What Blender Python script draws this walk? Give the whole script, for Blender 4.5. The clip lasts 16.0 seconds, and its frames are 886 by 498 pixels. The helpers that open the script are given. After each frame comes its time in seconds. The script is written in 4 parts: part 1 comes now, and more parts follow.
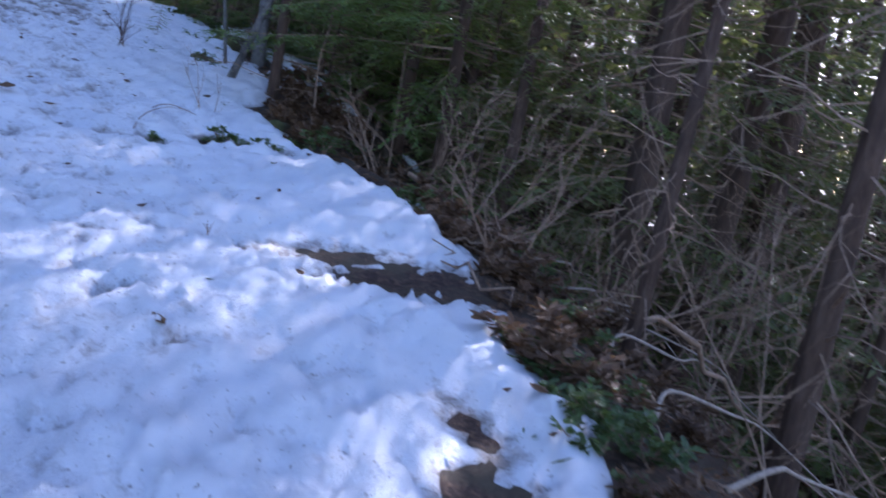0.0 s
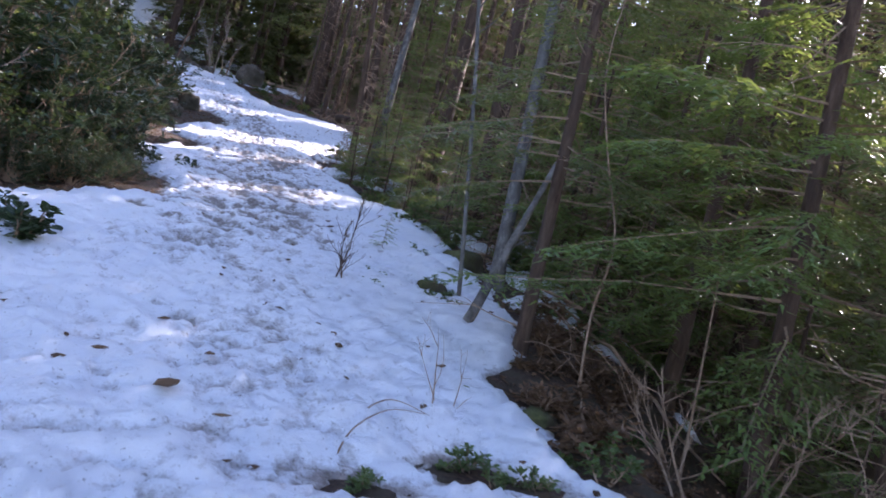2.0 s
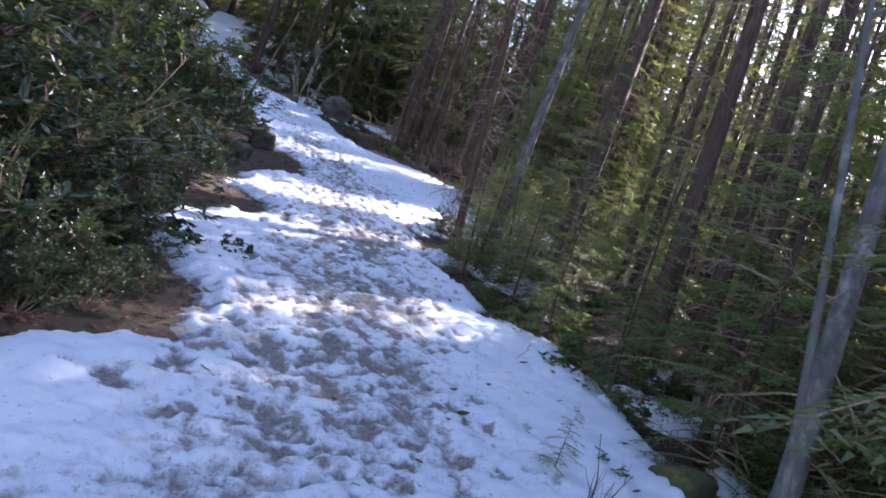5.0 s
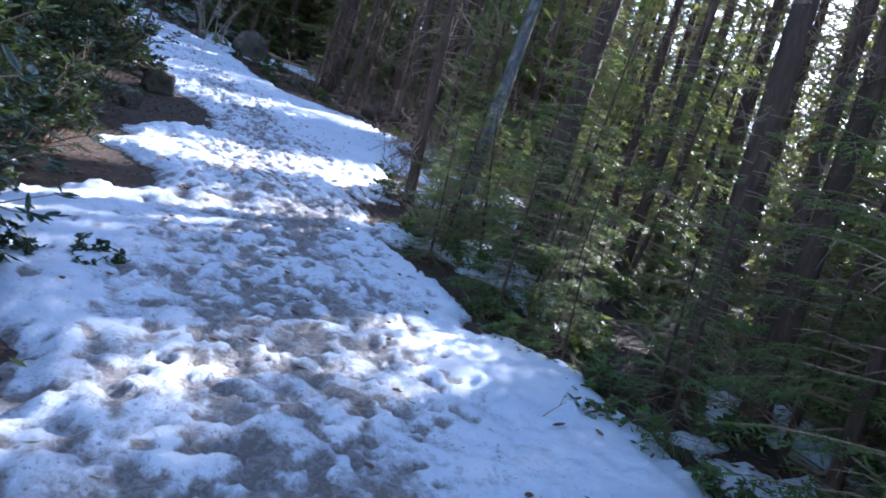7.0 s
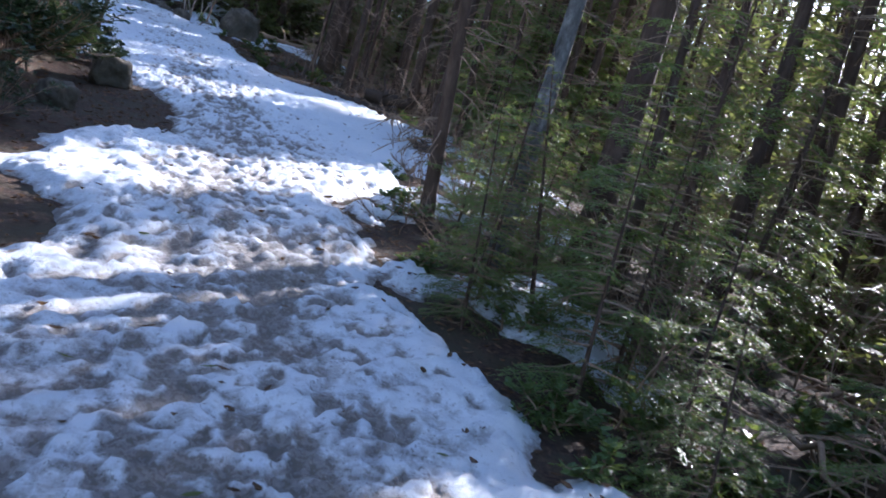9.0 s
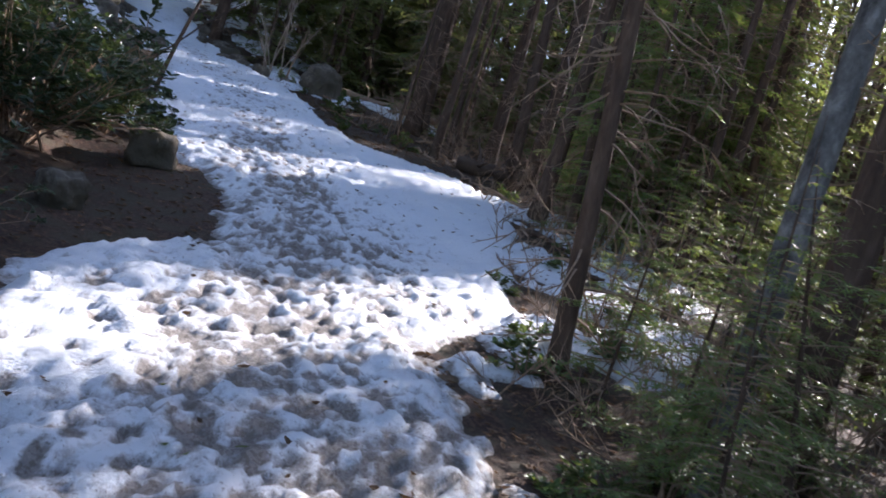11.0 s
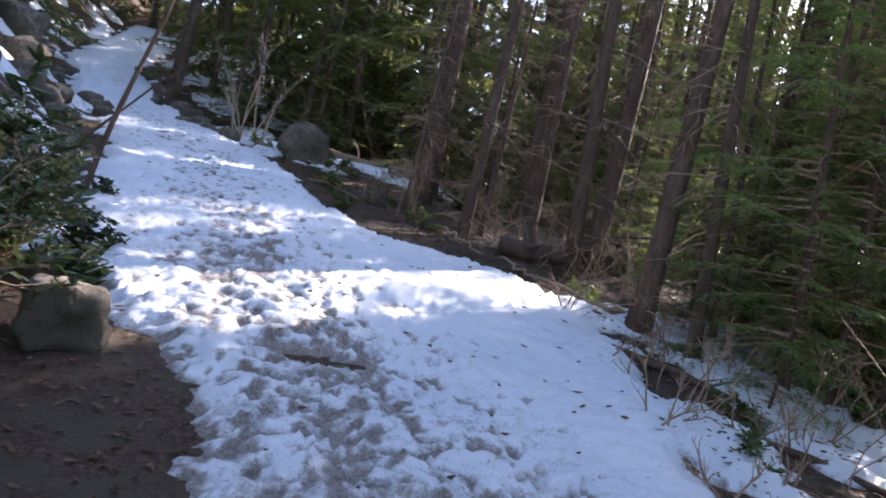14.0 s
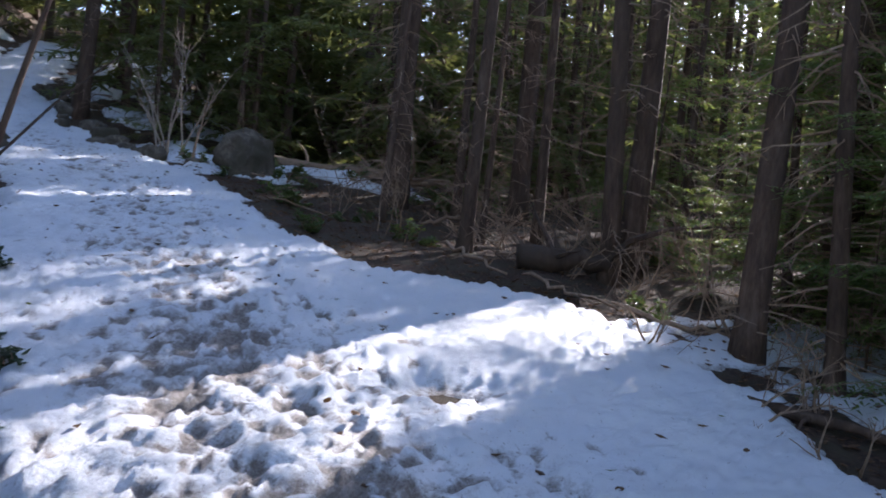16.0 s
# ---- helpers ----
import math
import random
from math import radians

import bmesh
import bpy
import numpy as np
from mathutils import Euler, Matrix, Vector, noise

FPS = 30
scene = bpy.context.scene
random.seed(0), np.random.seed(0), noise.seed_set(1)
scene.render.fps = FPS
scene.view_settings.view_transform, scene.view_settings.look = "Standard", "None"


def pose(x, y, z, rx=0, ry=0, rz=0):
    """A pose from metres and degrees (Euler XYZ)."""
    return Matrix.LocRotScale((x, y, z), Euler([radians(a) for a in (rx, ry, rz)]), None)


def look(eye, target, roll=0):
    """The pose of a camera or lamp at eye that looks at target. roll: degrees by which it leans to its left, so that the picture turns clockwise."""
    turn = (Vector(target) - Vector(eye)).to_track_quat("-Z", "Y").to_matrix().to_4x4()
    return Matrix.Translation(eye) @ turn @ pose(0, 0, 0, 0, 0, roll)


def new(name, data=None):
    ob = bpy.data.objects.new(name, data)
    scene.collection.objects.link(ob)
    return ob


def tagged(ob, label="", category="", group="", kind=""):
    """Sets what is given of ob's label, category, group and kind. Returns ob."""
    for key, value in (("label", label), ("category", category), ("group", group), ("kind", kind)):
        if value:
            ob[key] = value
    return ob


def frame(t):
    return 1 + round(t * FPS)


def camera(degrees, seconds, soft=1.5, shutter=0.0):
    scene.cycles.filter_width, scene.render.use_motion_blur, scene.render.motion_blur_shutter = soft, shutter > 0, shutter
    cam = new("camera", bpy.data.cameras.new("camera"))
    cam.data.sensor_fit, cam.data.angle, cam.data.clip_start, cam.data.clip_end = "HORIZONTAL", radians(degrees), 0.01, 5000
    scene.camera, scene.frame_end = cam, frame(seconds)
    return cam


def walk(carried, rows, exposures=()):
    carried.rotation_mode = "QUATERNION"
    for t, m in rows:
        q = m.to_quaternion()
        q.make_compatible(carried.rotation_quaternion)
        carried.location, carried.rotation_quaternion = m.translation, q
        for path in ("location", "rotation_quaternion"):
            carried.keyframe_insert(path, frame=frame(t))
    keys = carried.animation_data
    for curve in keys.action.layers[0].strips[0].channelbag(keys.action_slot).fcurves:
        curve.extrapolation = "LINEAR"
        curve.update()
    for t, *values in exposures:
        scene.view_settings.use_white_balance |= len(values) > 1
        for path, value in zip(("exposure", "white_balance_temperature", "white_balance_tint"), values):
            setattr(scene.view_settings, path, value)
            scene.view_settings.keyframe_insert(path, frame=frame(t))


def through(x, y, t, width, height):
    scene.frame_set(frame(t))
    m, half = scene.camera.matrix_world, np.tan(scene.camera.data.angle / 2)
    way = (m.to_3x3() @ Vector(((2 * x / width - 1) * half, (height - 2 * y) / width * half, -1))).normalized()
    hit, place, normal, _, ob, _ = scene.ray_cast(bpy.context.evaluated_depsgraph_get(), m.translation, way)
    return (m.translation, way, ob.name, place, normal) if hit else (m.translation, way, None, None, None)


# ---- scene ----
# camera and walk
cam = camera(57.2, 16.0, soft=1.8, shutter=0.2)
METRES, EYE, TILT, LEAN, TURN = 18.5, 1.42, -10.5, -11.5, -30.0
ROWS = [
    (0.0, 0.0, 0.0, 0.0, 0.0, 0.0, -0.0),
    (0.5, -0.0115, 0.0198, 0.0165, 8.69, 3.25, -6.94),
    (1.0, -0.0221, 0.0392, 0.0352, 15.36, 7.86, -14.33),
    (1.5, -0.0274, 0.0716, 0.0399, 12.55, 11.72, -5.53),
    (2.0, -0.0387, 0.0987, 0.0494, 13.57, 11.47, -4.55),
    (2.5, -0.0563, 0.123, 0.0677, 13.47, 11.93, -9.34),
    (3.0, -0.0737, 0.1541, 0.0747, 14.73, 11.09, -7.14),
    (3.5, -0.0913, 0.1784, 0.0862, 18.62, 10.41, -7.73),
    (4.0, -0.1055, 0.2002, 0.1052, 18.82, 14.29, -11.86),
    (6.5, -0.1764, 0.3297, 0.1587, 13.84, 11.25, -8.0),
    (7.0, -0.1894, 0.3538, 0.171, 11.9, 10.32, -8.11),
    (7.5, -0.1986, 0.3798, 0.1853, 14.23, 7.1, -3.63),
    (8.0, -0.2074, 0.4057, 0.1975, 12.18, 7.01, -7.11),
    (10.5, -0.2584, 0.5336, 0.2507, 15.34, 10.91, -4.43),
    (11.0, -0.2755, 0.5565, 0.2685, 18.42, 11.09, -8.46),
    (11.5, -0.2905, 0.5828, 0.277, 20.35, 12.58, -7.54),
    (12.0, -0.3116, 0.6041, 0.2895, 24.35, 14.36, -8.56),
    (12.5, -0.3284, 0.6199, 0.3057, 25.23, 17.86, -9.44),
    (13.0, -0.3479, 0.646, 0.3168, 24.16, 18.97, -5.18),
    (13.5, -0.364, 0.6683, 0.3267, 21.88, 16.94, -6.7),
    (14.0, -0.3783, 0.6873, 0.3417, 17.28, 14.02, -4.32),
    (14.5, -0.3966, 0.7122, 0.3516, 18.07, 11.08, -0.76),
    (15.0, -0.4168, 0.7313, 0.3615, 18.97, 8.27, -3.4),
    (15.5, -0.4308, 0.7481, 0.3757, 17.96, 13.21, -0.25),
    (16.0, -0.444, 0.7756, 0.388, 14.82, 12.83, 3.61),
]
walk(cam, [(t, pose(0, 0, EYE, TILT, LEAN, TURN) @ pose(METRES * x, METRES * y, METRES * z, 90 + pitch, roll, yaw)) for t, x, y, z, yaw, pitch, roll in ROWS],
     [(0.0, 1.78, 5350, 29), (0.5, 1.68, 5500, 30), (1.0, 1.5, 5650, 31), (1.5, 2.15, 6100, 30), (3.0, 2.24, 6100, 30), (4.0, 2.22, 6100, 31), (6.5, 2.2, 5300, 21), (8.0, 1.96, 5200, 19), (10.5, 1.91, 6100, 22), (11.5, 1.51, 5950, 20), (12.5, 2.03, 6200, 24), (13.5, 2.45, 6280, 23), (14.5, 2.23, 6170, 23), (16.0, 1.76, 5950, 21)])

# world, sun
SUN_AZ, SUN_EL = radians(52), radians(29)   # azimuth from +y towards +x
world = bpy.data.worlds.new("sky")
scene.world = world
world.use_nodes = True
wn = world.node_tree
sky = wn.nodes.new("ShaderNodeTexSky")
sky.sky_type, sky.sun_disc = "NISHITA", False
sky.sun_elevation, sky.sun_rotation = SUN_EL, SUN_AZ
wn.links.new(sky.outputs[0], wn.nodes["Background"].inputs[0])
wn.nodes["Background"].inputs[1].default_value = 0.15
sun = new("sun", bpy.data.lights.new("sun", "SUN"))
sun.data.energy, sun.data.angle, sun.data.color = 5.0, radians(0.6), (1.0, 0.93, 0.82)
SUNWARD = Vector((math.sin(SUN_AZ) * math.cos(SUN_EL), math.cos(SUN_AZ) * math.cos(SUN_EL), math.sin(SUN_EL)))
sun.matrix_world = look(SUNWARD * 60, (0, 0, 0))


# materials
def material(name):
    m = bpy.data.materials.new(name)
    m.use_nodes = True
    return m, m.node_tree, m.node_tree.nodes["Principled BSDF"]


def node(nt, kind, **inputs):
    n = nt.nodes.new(kind)
    for key, value in inputs.items():
        n.inputs[key.replace("_", " ")].default_value = value
    return n


def ramp(nt, source, stops):
    r = nt.nodes.new("ShaderNodeValToRGB")
    while len(r.color_ramp.elements) < len(stops):
        r.color_ramp.elements.new(0.5)
    for e, (at, c) in zip(r.color_ramp.elements, stops):
        e.position, e.color = at, (*c, 1)
    nt.links.new(source, r.inputs[0])
    return r.outputs[0]


def coords(nt, scale=(1, 1, 1), kind="Object"):
    c = nt.nodes.new("ShaderNodeTexCoord")
    mp = nt.nodes.new("ShaderNodeMapping")
    mp.inputs["Scale"].default_value = scale
    nt.links.new(c.outputs[kind], mp.inputs[0])
    return mp.outputs[0]


def fbm(nt, vec, scale, detail=6.0, rough=0.6):
    n = node(nt, "ShaderNodeTexNoise", Scale=scale, Detail=detail, Roughness=rough)
    nt.links.new(vec, n.inputs["Vector"])
    return n.outputs[0]


def mixed(nt, fac, a, b, mode="MIX"):
    m = nt.nodes.new("ShaderNodeMix")
    m.data_type, m.blend_type = "RGBA", mode
    for sock, v in ((m.inputs[0], fac), (m.inputs[6], a), (m.inputs[7], b)):
        if isinstance(v, bpy.types.NodeSocket):
            nt.links.new(v, sock)
        elif isinstance(v, tuple):
            sock.default_value = (*v, 1)
        else:
            sock.default_value = v
    return m.outputs[2]


def bumped(nt, bsdf, height, strength, distance):
    b = node(nt, "ShaderNodeBump", Strength=strength, Distance=distance)
    nt.links.new(height, b.inputs["Height"])
    nt.links.new(b.outputs[0], bsdf.inputs["Normal"])


def earthy(name, stops, scale, rough=0.9, bump=0.5, dist=0.02, second=None, stretch=(1, 1, 1), spec=0.3):
    """Grainy natural surface: two scales of noise, a colour ramp and relief."""
    m, nt, b = material(name)
    vec = coords(nt, stretch)
    fine, wide = fbm(nt, vec, scale, 8, 0.7), fbm(nt, vec, scale * 0.13, 4)
    colour = ramp(nt, fine, stops)
    if second:
        colour = mixed(nt, ramp(nt, wide, [(0.42, (0, 0, 0)), (0.62, (1, 1, 1))]), colour, second)
    nt.links.new(colour, b.inputs["Base Color"])
    b.inputs["Roughness"].default_value = rough
    b.inputs["Specular IOR Level"].default_value = spec
    bumped(nt, b, fine, bump, dist)
    return m


def leafy(name, dark, light, glow, gloss=0.5, through=0.35):
    """Leaves that shine on top and let some light through; each leaf differs a little."""
    m, nt, b = material(name)
    g = nt.nodes.new("ShaderNodeNewGeometry")
    o = nt.nodes.new("ShaderNodeObjectInfo")
    vary = nt.nodes.new("ShaderNodeMath")
    vary.operation = "MULTIPLY_ADD"
    vary.inputs[1].default_value = 0.35
    nt.links.new(o.outputs["Random"], vary.inputs[0])
    half = nt.nodes.new("ShaderNodeMath")
    half.operation = "MULTIPLY"
    half.inputs[1].default_value = 0.65
    nt.links.new(g.outputs["Random Per Island"], half.inputs[0])
    nt.links.new(half.outputs[0], vary.inputs[2])
    colour = ramp(nt, vary.outputs[0], [(0.05, dark), (0.9, light)])
    nt.links.new(colour, b.inputs["Base Color"])
    b.inputs["Roughness"].default_value = gloss
    b.inputs["Specular IOR Level"].default_value = 0.4
    t = nt.nodes.new("ShaderNodeBsdfTranslucent")
    nt.links.new(mixed(nt, 0.6, colour, glow), t.inputs[0])
    ms = nt.nodes.new("ShaderNodeMixShader")
    ms.inputs[0].default_value = through
    nt.links.new(b.outputs[0], ms.inputs[1])
    nt.links.new(t.outputs[0], ms.inputs[2])
    nt.links.new(ms.outputs[0], nt.nodes["Material Output"].inputs[0])
    return m


def snowy():
    m, nt, b = material("snow")
    vec = coords(nt)
    at = nt.nodes.new("ShaderNodeAttribute")
    at.attribute_name = "dirt"
    grain, mid, wide = fbm(nt, vec, 60, 6, 0.75), fbm(nt, vec, 13, 8, 0.75), fbm(nt, vec, 1.3, 4)
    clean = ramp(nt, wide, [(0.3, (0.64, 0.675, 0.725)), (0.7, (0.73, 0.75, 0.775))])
    mud = ramp(nt, grain, [(0.3, (0.06, 0.042, 0.03)), (0.55, (0.16, 0.115, 0.082)), (0.75, (0.30, 0.235, 0.18))])
    add = nt.nodes.new("ShaderNodeMath")
    add.operation = "MULTIPLY_ADD"
    add.inputs[1].default_value = 1.1
    nt.links.new(mid, add.inputs[0])
    nt.links.new(at.outputs["Fac"], add.inputs[2])
    dirty = ramp(nt, add.outputs[0], [(0.70, (0, 0, 0)), (1.16, (1, 1, 1))])
    soaked = nt.nodes.new("ShaderNodeMath")
    soaked.operation = "MULTIPLY"
    soaked.inputs[1].default_value = 0.8
    nt.links.new(dirty, soaked.inputs[0])
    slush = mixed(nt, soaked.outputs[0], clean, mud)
    # scattered needles and bark crumbs
    bits = nt.nodes.new("ShaderNodeMath")
    bits.operation = "MULTIPLY_ADD"
    bits.inputs[1].default_value = 0.30
    nt.links.new(at.outputs["Fac"], bits.inputs[0])
    nt.links.new(fbm(nt, vec, 42, 4, 0.65), bits.inputs[2])
    crumbs = ramp(nt, bits.outputs[0], [(0.66, (0, 0, 0)), (0.71, (1, 1, 1))])
    half = nt.nodes.new("ShaderNodeMath")
    half.operation = "MULTIPLY"
    half.inputs[1].default_value = 0.55
    nt.links.new(crumbs, half.inputs[0])
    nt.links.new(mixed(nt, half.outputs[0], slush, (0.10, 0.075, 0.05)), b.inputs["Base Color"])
    b.inputs["Roughness"].default_value = 0.55
    b.inputs["Specular IOR Level"].default_value = 0.35
    bumped(nt, b, mixed(nt, 0.55, grain, fbm(nt, vec, 17, 8, 0.75)), 0.75, 0.06)
    return m


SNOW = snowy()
LITTER = earthy("needle_litter", [(0.34, (0.022, 0.013, 0.009)), (0.5, (0.05, 0.028, 0.019)), (0.66, (0.145, 0.083, 0.052))], 34, second=(0.06, 0.048, 0.03), bump=0.9, dist=0.03)
BARK = earthy("fir_bark", [(0.3, (0.03, 0.018, 0.012)), (0.52, (0.10, 0.062, 0.042)), (0.75, (0.21, 0.145, 0.105))], 14, stretch=(1, 1, 0.22), bump=1.0, dist=0.03, second=(0.065, 0.045, 0.032))
PALE_BARK = earthy("grey_bark", [(0.35, (0.05, 0.045, 0.04)), (0.5, (0.125, 0.115, 0.105)), (0.68, (0.29, 0.275, 0.255))], 9, stretch=(1, 1, 0.6), bump=0.5, dist=0.01, second=(0.10, 0.10, 0.09))
TWIG = earthy("dead_twig", [(0.3, (0.13, 0.085, 0.055)), (0.7, (0.36, 0.25, 0.17))], 30, bump=0.3, dist=0.004)
PALE_TWIG = earthy("bleached_wood", [(0.3, (0.19, 0.145, 0.11)), (0.7, (0.44, 0.36, 0.28))], 30, bump=0.3, dist=0.004)
ROCK = earthy("granite", [(0.3, (0.045, 0.036, 0.028)), (0.5, (0.125, 0.104, 0.082)), (0.7, (0.28, 0.24, 0.19))], 11, bump=1.0, dist=0.035, second=(0.07, 0.06, 0.04))
NEEDLE = leafy("conifer_needles", (0.036, 0.055, 0.02), (0.115, 0.138, 0.044), (0.32, 0.34, 0.09), 0.5, 0.4)
YOUNG = leafy("young_needles", (0.034, 0.07, 0.022), (0.118, 0.185, 0.054), (0.36, 0.42, 0.08), 0.5, 0.42)
BROAD = leafy("glossy_leaf", (0.011, 0.026, 0.012), (0.04, 0.066, 0.03), (0.14, 0.19, 0.045), 0.36, 0.22)
SALAL = leafy("low_leaf", (0.03, 0.06, 0.02), (0.10, 0.15, 0.05), (0.28, 0.34, 0.06), 0.4, 0.3)
DEAD_LEAF = leafy("dead_leaf", (0.045, 0.026, 0.015), (0.17, 0.10, 0.055), (0.22, 0.13, 0.06), 0.7, 0.3)
MOSSY = earthy("mossy_stone", [(0.3, (0.03, 0.035, 0.012)), (0.55, (0.085, 0.09, 0.03)), (0.75, (0.16, 0.15, 0.07))], 26, bump=1.0, dist=0.02, second=(0.06, 0.05, 0.03))


# building helpers
def mesh_of(name, verts, faces, mat, smooth=False):
    me = bpy.data.meshes.new(name)
    me.from_pydata([tuple(v) for v in verts], [], faces)
    me.materials.append(mat)
    if smooth:
        me.polygons.foreach_set("use_smooth", [True] * len(me.polygons))
    me.update()
    return me


def part(name, me, parent, label="", kind=""):
    ob = new(name, me)
    ob.parent = parent
    return tagged(ob, label=label, kind=kind)


def thing(name, label, category, group="", kind=""):
    return tagged(new(name), label, category, group, kind)


class Builder:
    """Collects faces of one mesh."""

    def __init__(self):
        self.v, self.f = [], []

    def tube(self, path, radii, sides=6, cap=True):
        path = [Vector(p) for p in path]
        start, last = len(self.v), len(path) - 1
        for i, p in enumerate(path):
            d = (path[min(i + 1, last)] - path[max(i - 1, 0)]).normalized()
            a = d.cross(Vector((0.31, 0.17, 0.93)) if abs(d.z) < 0.9 else Vector((1, 0, 0))).normalized()
            b = d.cross(a)
            for k in range(sides):
                w = 2 * math.pi * k / sides
                r = radii[i] if not callable(radii) else radii(i / last, w)
                self.v.append(p + (a * math.cos(w) + b * math.sin(w)) * r)
        for i in range(last):
            for k in range(sides):
                n = (k + 1) % sides
                self.f.append((start + i * sides + k, start + i * sides + n, start + (i + 1) * sides + n, start + (i + 1) * sides + k))
        if cap:
            self.f.append(tuple(start + last * sides + k for k in range(sides)))
            self.f.append(tuple(start + k for k in reversed(range(sides))))

    def blade(self, p, d, side, length, width):
        """A needle tuft: a slim pointed triangle."""
        n = len(self.v)
        self.v += [p + side * (width / 2), p + d * length, p - side * (width / 2)]
        self.f.append((n, n + 1, n + 2))

    def leaf(self, p, d, side, length, width, fold=0.25):
        """A broad leaf folded along its midrib, pointed at both ends."""
        n, up = len(self.v), side.cross(d)
        m = p + d * (length * 0.5) - up * (width * fold)
        self.v += [p, p + d * (length * 0.35) + side * (width / 2), p + d * (length * 0.75) + side * (width * 0.38), p + d * length,
                   p + d * (length * 0.75) - side * (width * 0.38), p + d * (length * 0.35) - side * (width / 2), m]
        self.f += [(n, n + 1, n + 2, n + 6), (n + 6, n + 2, n + 3), (n, n + 6, n + 4, n + 5), (n + 6, n + 3, n + 4)]

    def mesh(self, name, mat, smooth=False):
        return mesh_of(name, self.v, self.f, mat, smooth)


def smooth_step(a, b, x):
    t = np.clip((x - a) / (b - a), 0, 1)
    return t * t * (3 - 2 * t)


def waves(x, y, scale, seed, octaves=4):
    """Cheap smooth noise on arrays, about -1 to 1."""
    r = np.random.RandomState(seed)
    out, amp, total = 0.0, 1.0, 0.0
    for o in range(octaves):
        for _ in range(5):
            a = r.uniform(0, 2 * np.pi)
            k = r.uniform(0.7, 1.4) * 2 * np.pi / scale * 1.9 ** o
            out = out + amp * np.sin(k * (x * np.cos(a) + y * np.sin(a)) + r.uniform(0, 6.3))
        total += amp * 2.2
        amp *= 0.6
    return out / total


# terrain
RIGHT_Y = [-40, 1.2, 1.9, 2.6, 3.5, 4.4, 5.0, 5.5, 6.6, 7.5, 8.2, 11.3, 12.3, 12.75, 13.3, 14.9, 16.2, 16.9, 17.8, 19.3, 21.4, 23.0, 24.3, 24.7, 26.5, 28.8, 31, 35.5, 39.5, 46, 80]
RIGHT_X = [1.5, 1.6, 1.9, 1.95, 2.4, 2.4, 2.33, 2.12, 2.05, 2.55, 2.75, 2.88, 2.75, 2.05, 2.25, 1.68, 1.78, 1.55, 2.3, 2.65, 3.15, 3.3, 2.6, 1.5, 0.65, 0.3, -0.5, -2.9, -4.2, -4.5, -6]
LEFT_Y = [-40, 5.5, 8.6, 9.6, 10.2, 10.9, 11.5, 12.0, 12.8, 13.8, 14.4, 15.2, 15.7, 16.4, 17.2, 17.7, 18.2, 19.4, 20.3, 21.0, 22.0, 23, 27, 32, 35.5, 39.5, 46, 80]
LEFT_X = [-4, -2.6, -1.6, -0.9, -0.3, -0.25, -0.43, -0.85, -1.05, -0.7, -0.15, -0.15, -0.75, -0.65, -0.6, -0.1, 0.1, 0.05, -0.3, -0.95, -1.15, -1.5, -2.1, -3.3, -4.9, -6.2, -6.5, -9]
BROW_Y = [-40, 1, 3, 4.5, 6.2, 8, 12, 18, 22, 27, 34, 45, 80]
BROW_X = [1.7, 1.75, 2.15, 2.5, 2.25, 2.95, 4.2, 4.6, 5.4, 8.0, 10, 11, 10]


def ground_z(x, y, rough=True):
    """Height of the bare ground: a path that climbs, a bank on its left, a steep fall on its right."""
    x, y = np.asarray(x, float), np.asarray(y, float)
    c = np.clip(y / 1.0882, 3, 30)
    z = 1.0882 * (-4.124e-05 * c ** 3 + 3.43e-03 * c ** 2 + 0.0864 * c + 0.3925 + (np.clip(y / 1.0882, -30, 32) - c) * 0.13) + 0.0059 * np.clip(x, -5, 9) - 0.13
    z = z + 0.30 * np.clip(y - 34.5, 0, 40) * smooth_step(4.0, -2.0, x) + 0.02 * np.clip(y + 33, -200, 0)
    brow = np.interp(y, BROW_Y, BROW_X)
    fall = np.maximum(x - brow, 0)
    drop = np.interp(y, [7, 12], [0.62, 0.46])
    z = z - 17 * (1 - np.exp(-drop * fall ** 2 / (fall + np.interp(y, [7, 12], [0.45, 1.0])) / 17))
    foot = np.interp(y, [-40, 5.5, 8.6, 10.8, 14.8, 17.8, 20.6, 23, 27, 32, 35.5, 39.5, 46, 80], [-4.9, -3.5, -2.4, -1.3, -1.65, -1.0, -1.3, -1.95, -2.4, -3.5, -5.1, -6.4, -6.7, -9.2])
    rise = np.maximum(foot - x, 0)
    steep = np.interp(y, [-5, 10, 19, 24, 40], [0.12, 0.3, 0.5, 1.05, 1.0])
    z = z + 30 * (1 - np.exp(-steep * rise ** 2 / (rise + 0.8) / 30))
    if rough:
        off = smooth_step(0.0, 1.2, np.maximum(x - np.interp(y, RIGHT_Y, RIGHT_X), np.interp(y, LEFT_Y, LEFT_X) - x))
        z = z + off * (0.05 * waves(x, y, 2.2, 5) + 0.25 * waves(x, y, 9, 6) * smooth_step(2, 8, np.abs(x - 1)))
    return z


def gz(x, y):
    return float(ground_z(x, y))


def spread(lo, hi, step, reach, grow):
    a = list(np.arange(lo, hi, step))
    s = step
    while a[-1] < hi + reach:
        s *= grow
        a.append(a[-1] + s)
    s = step
    while a[0] > lo - reach:
        s *= grow
        a.insert(0, a[0] - s)
    return np.array(a)


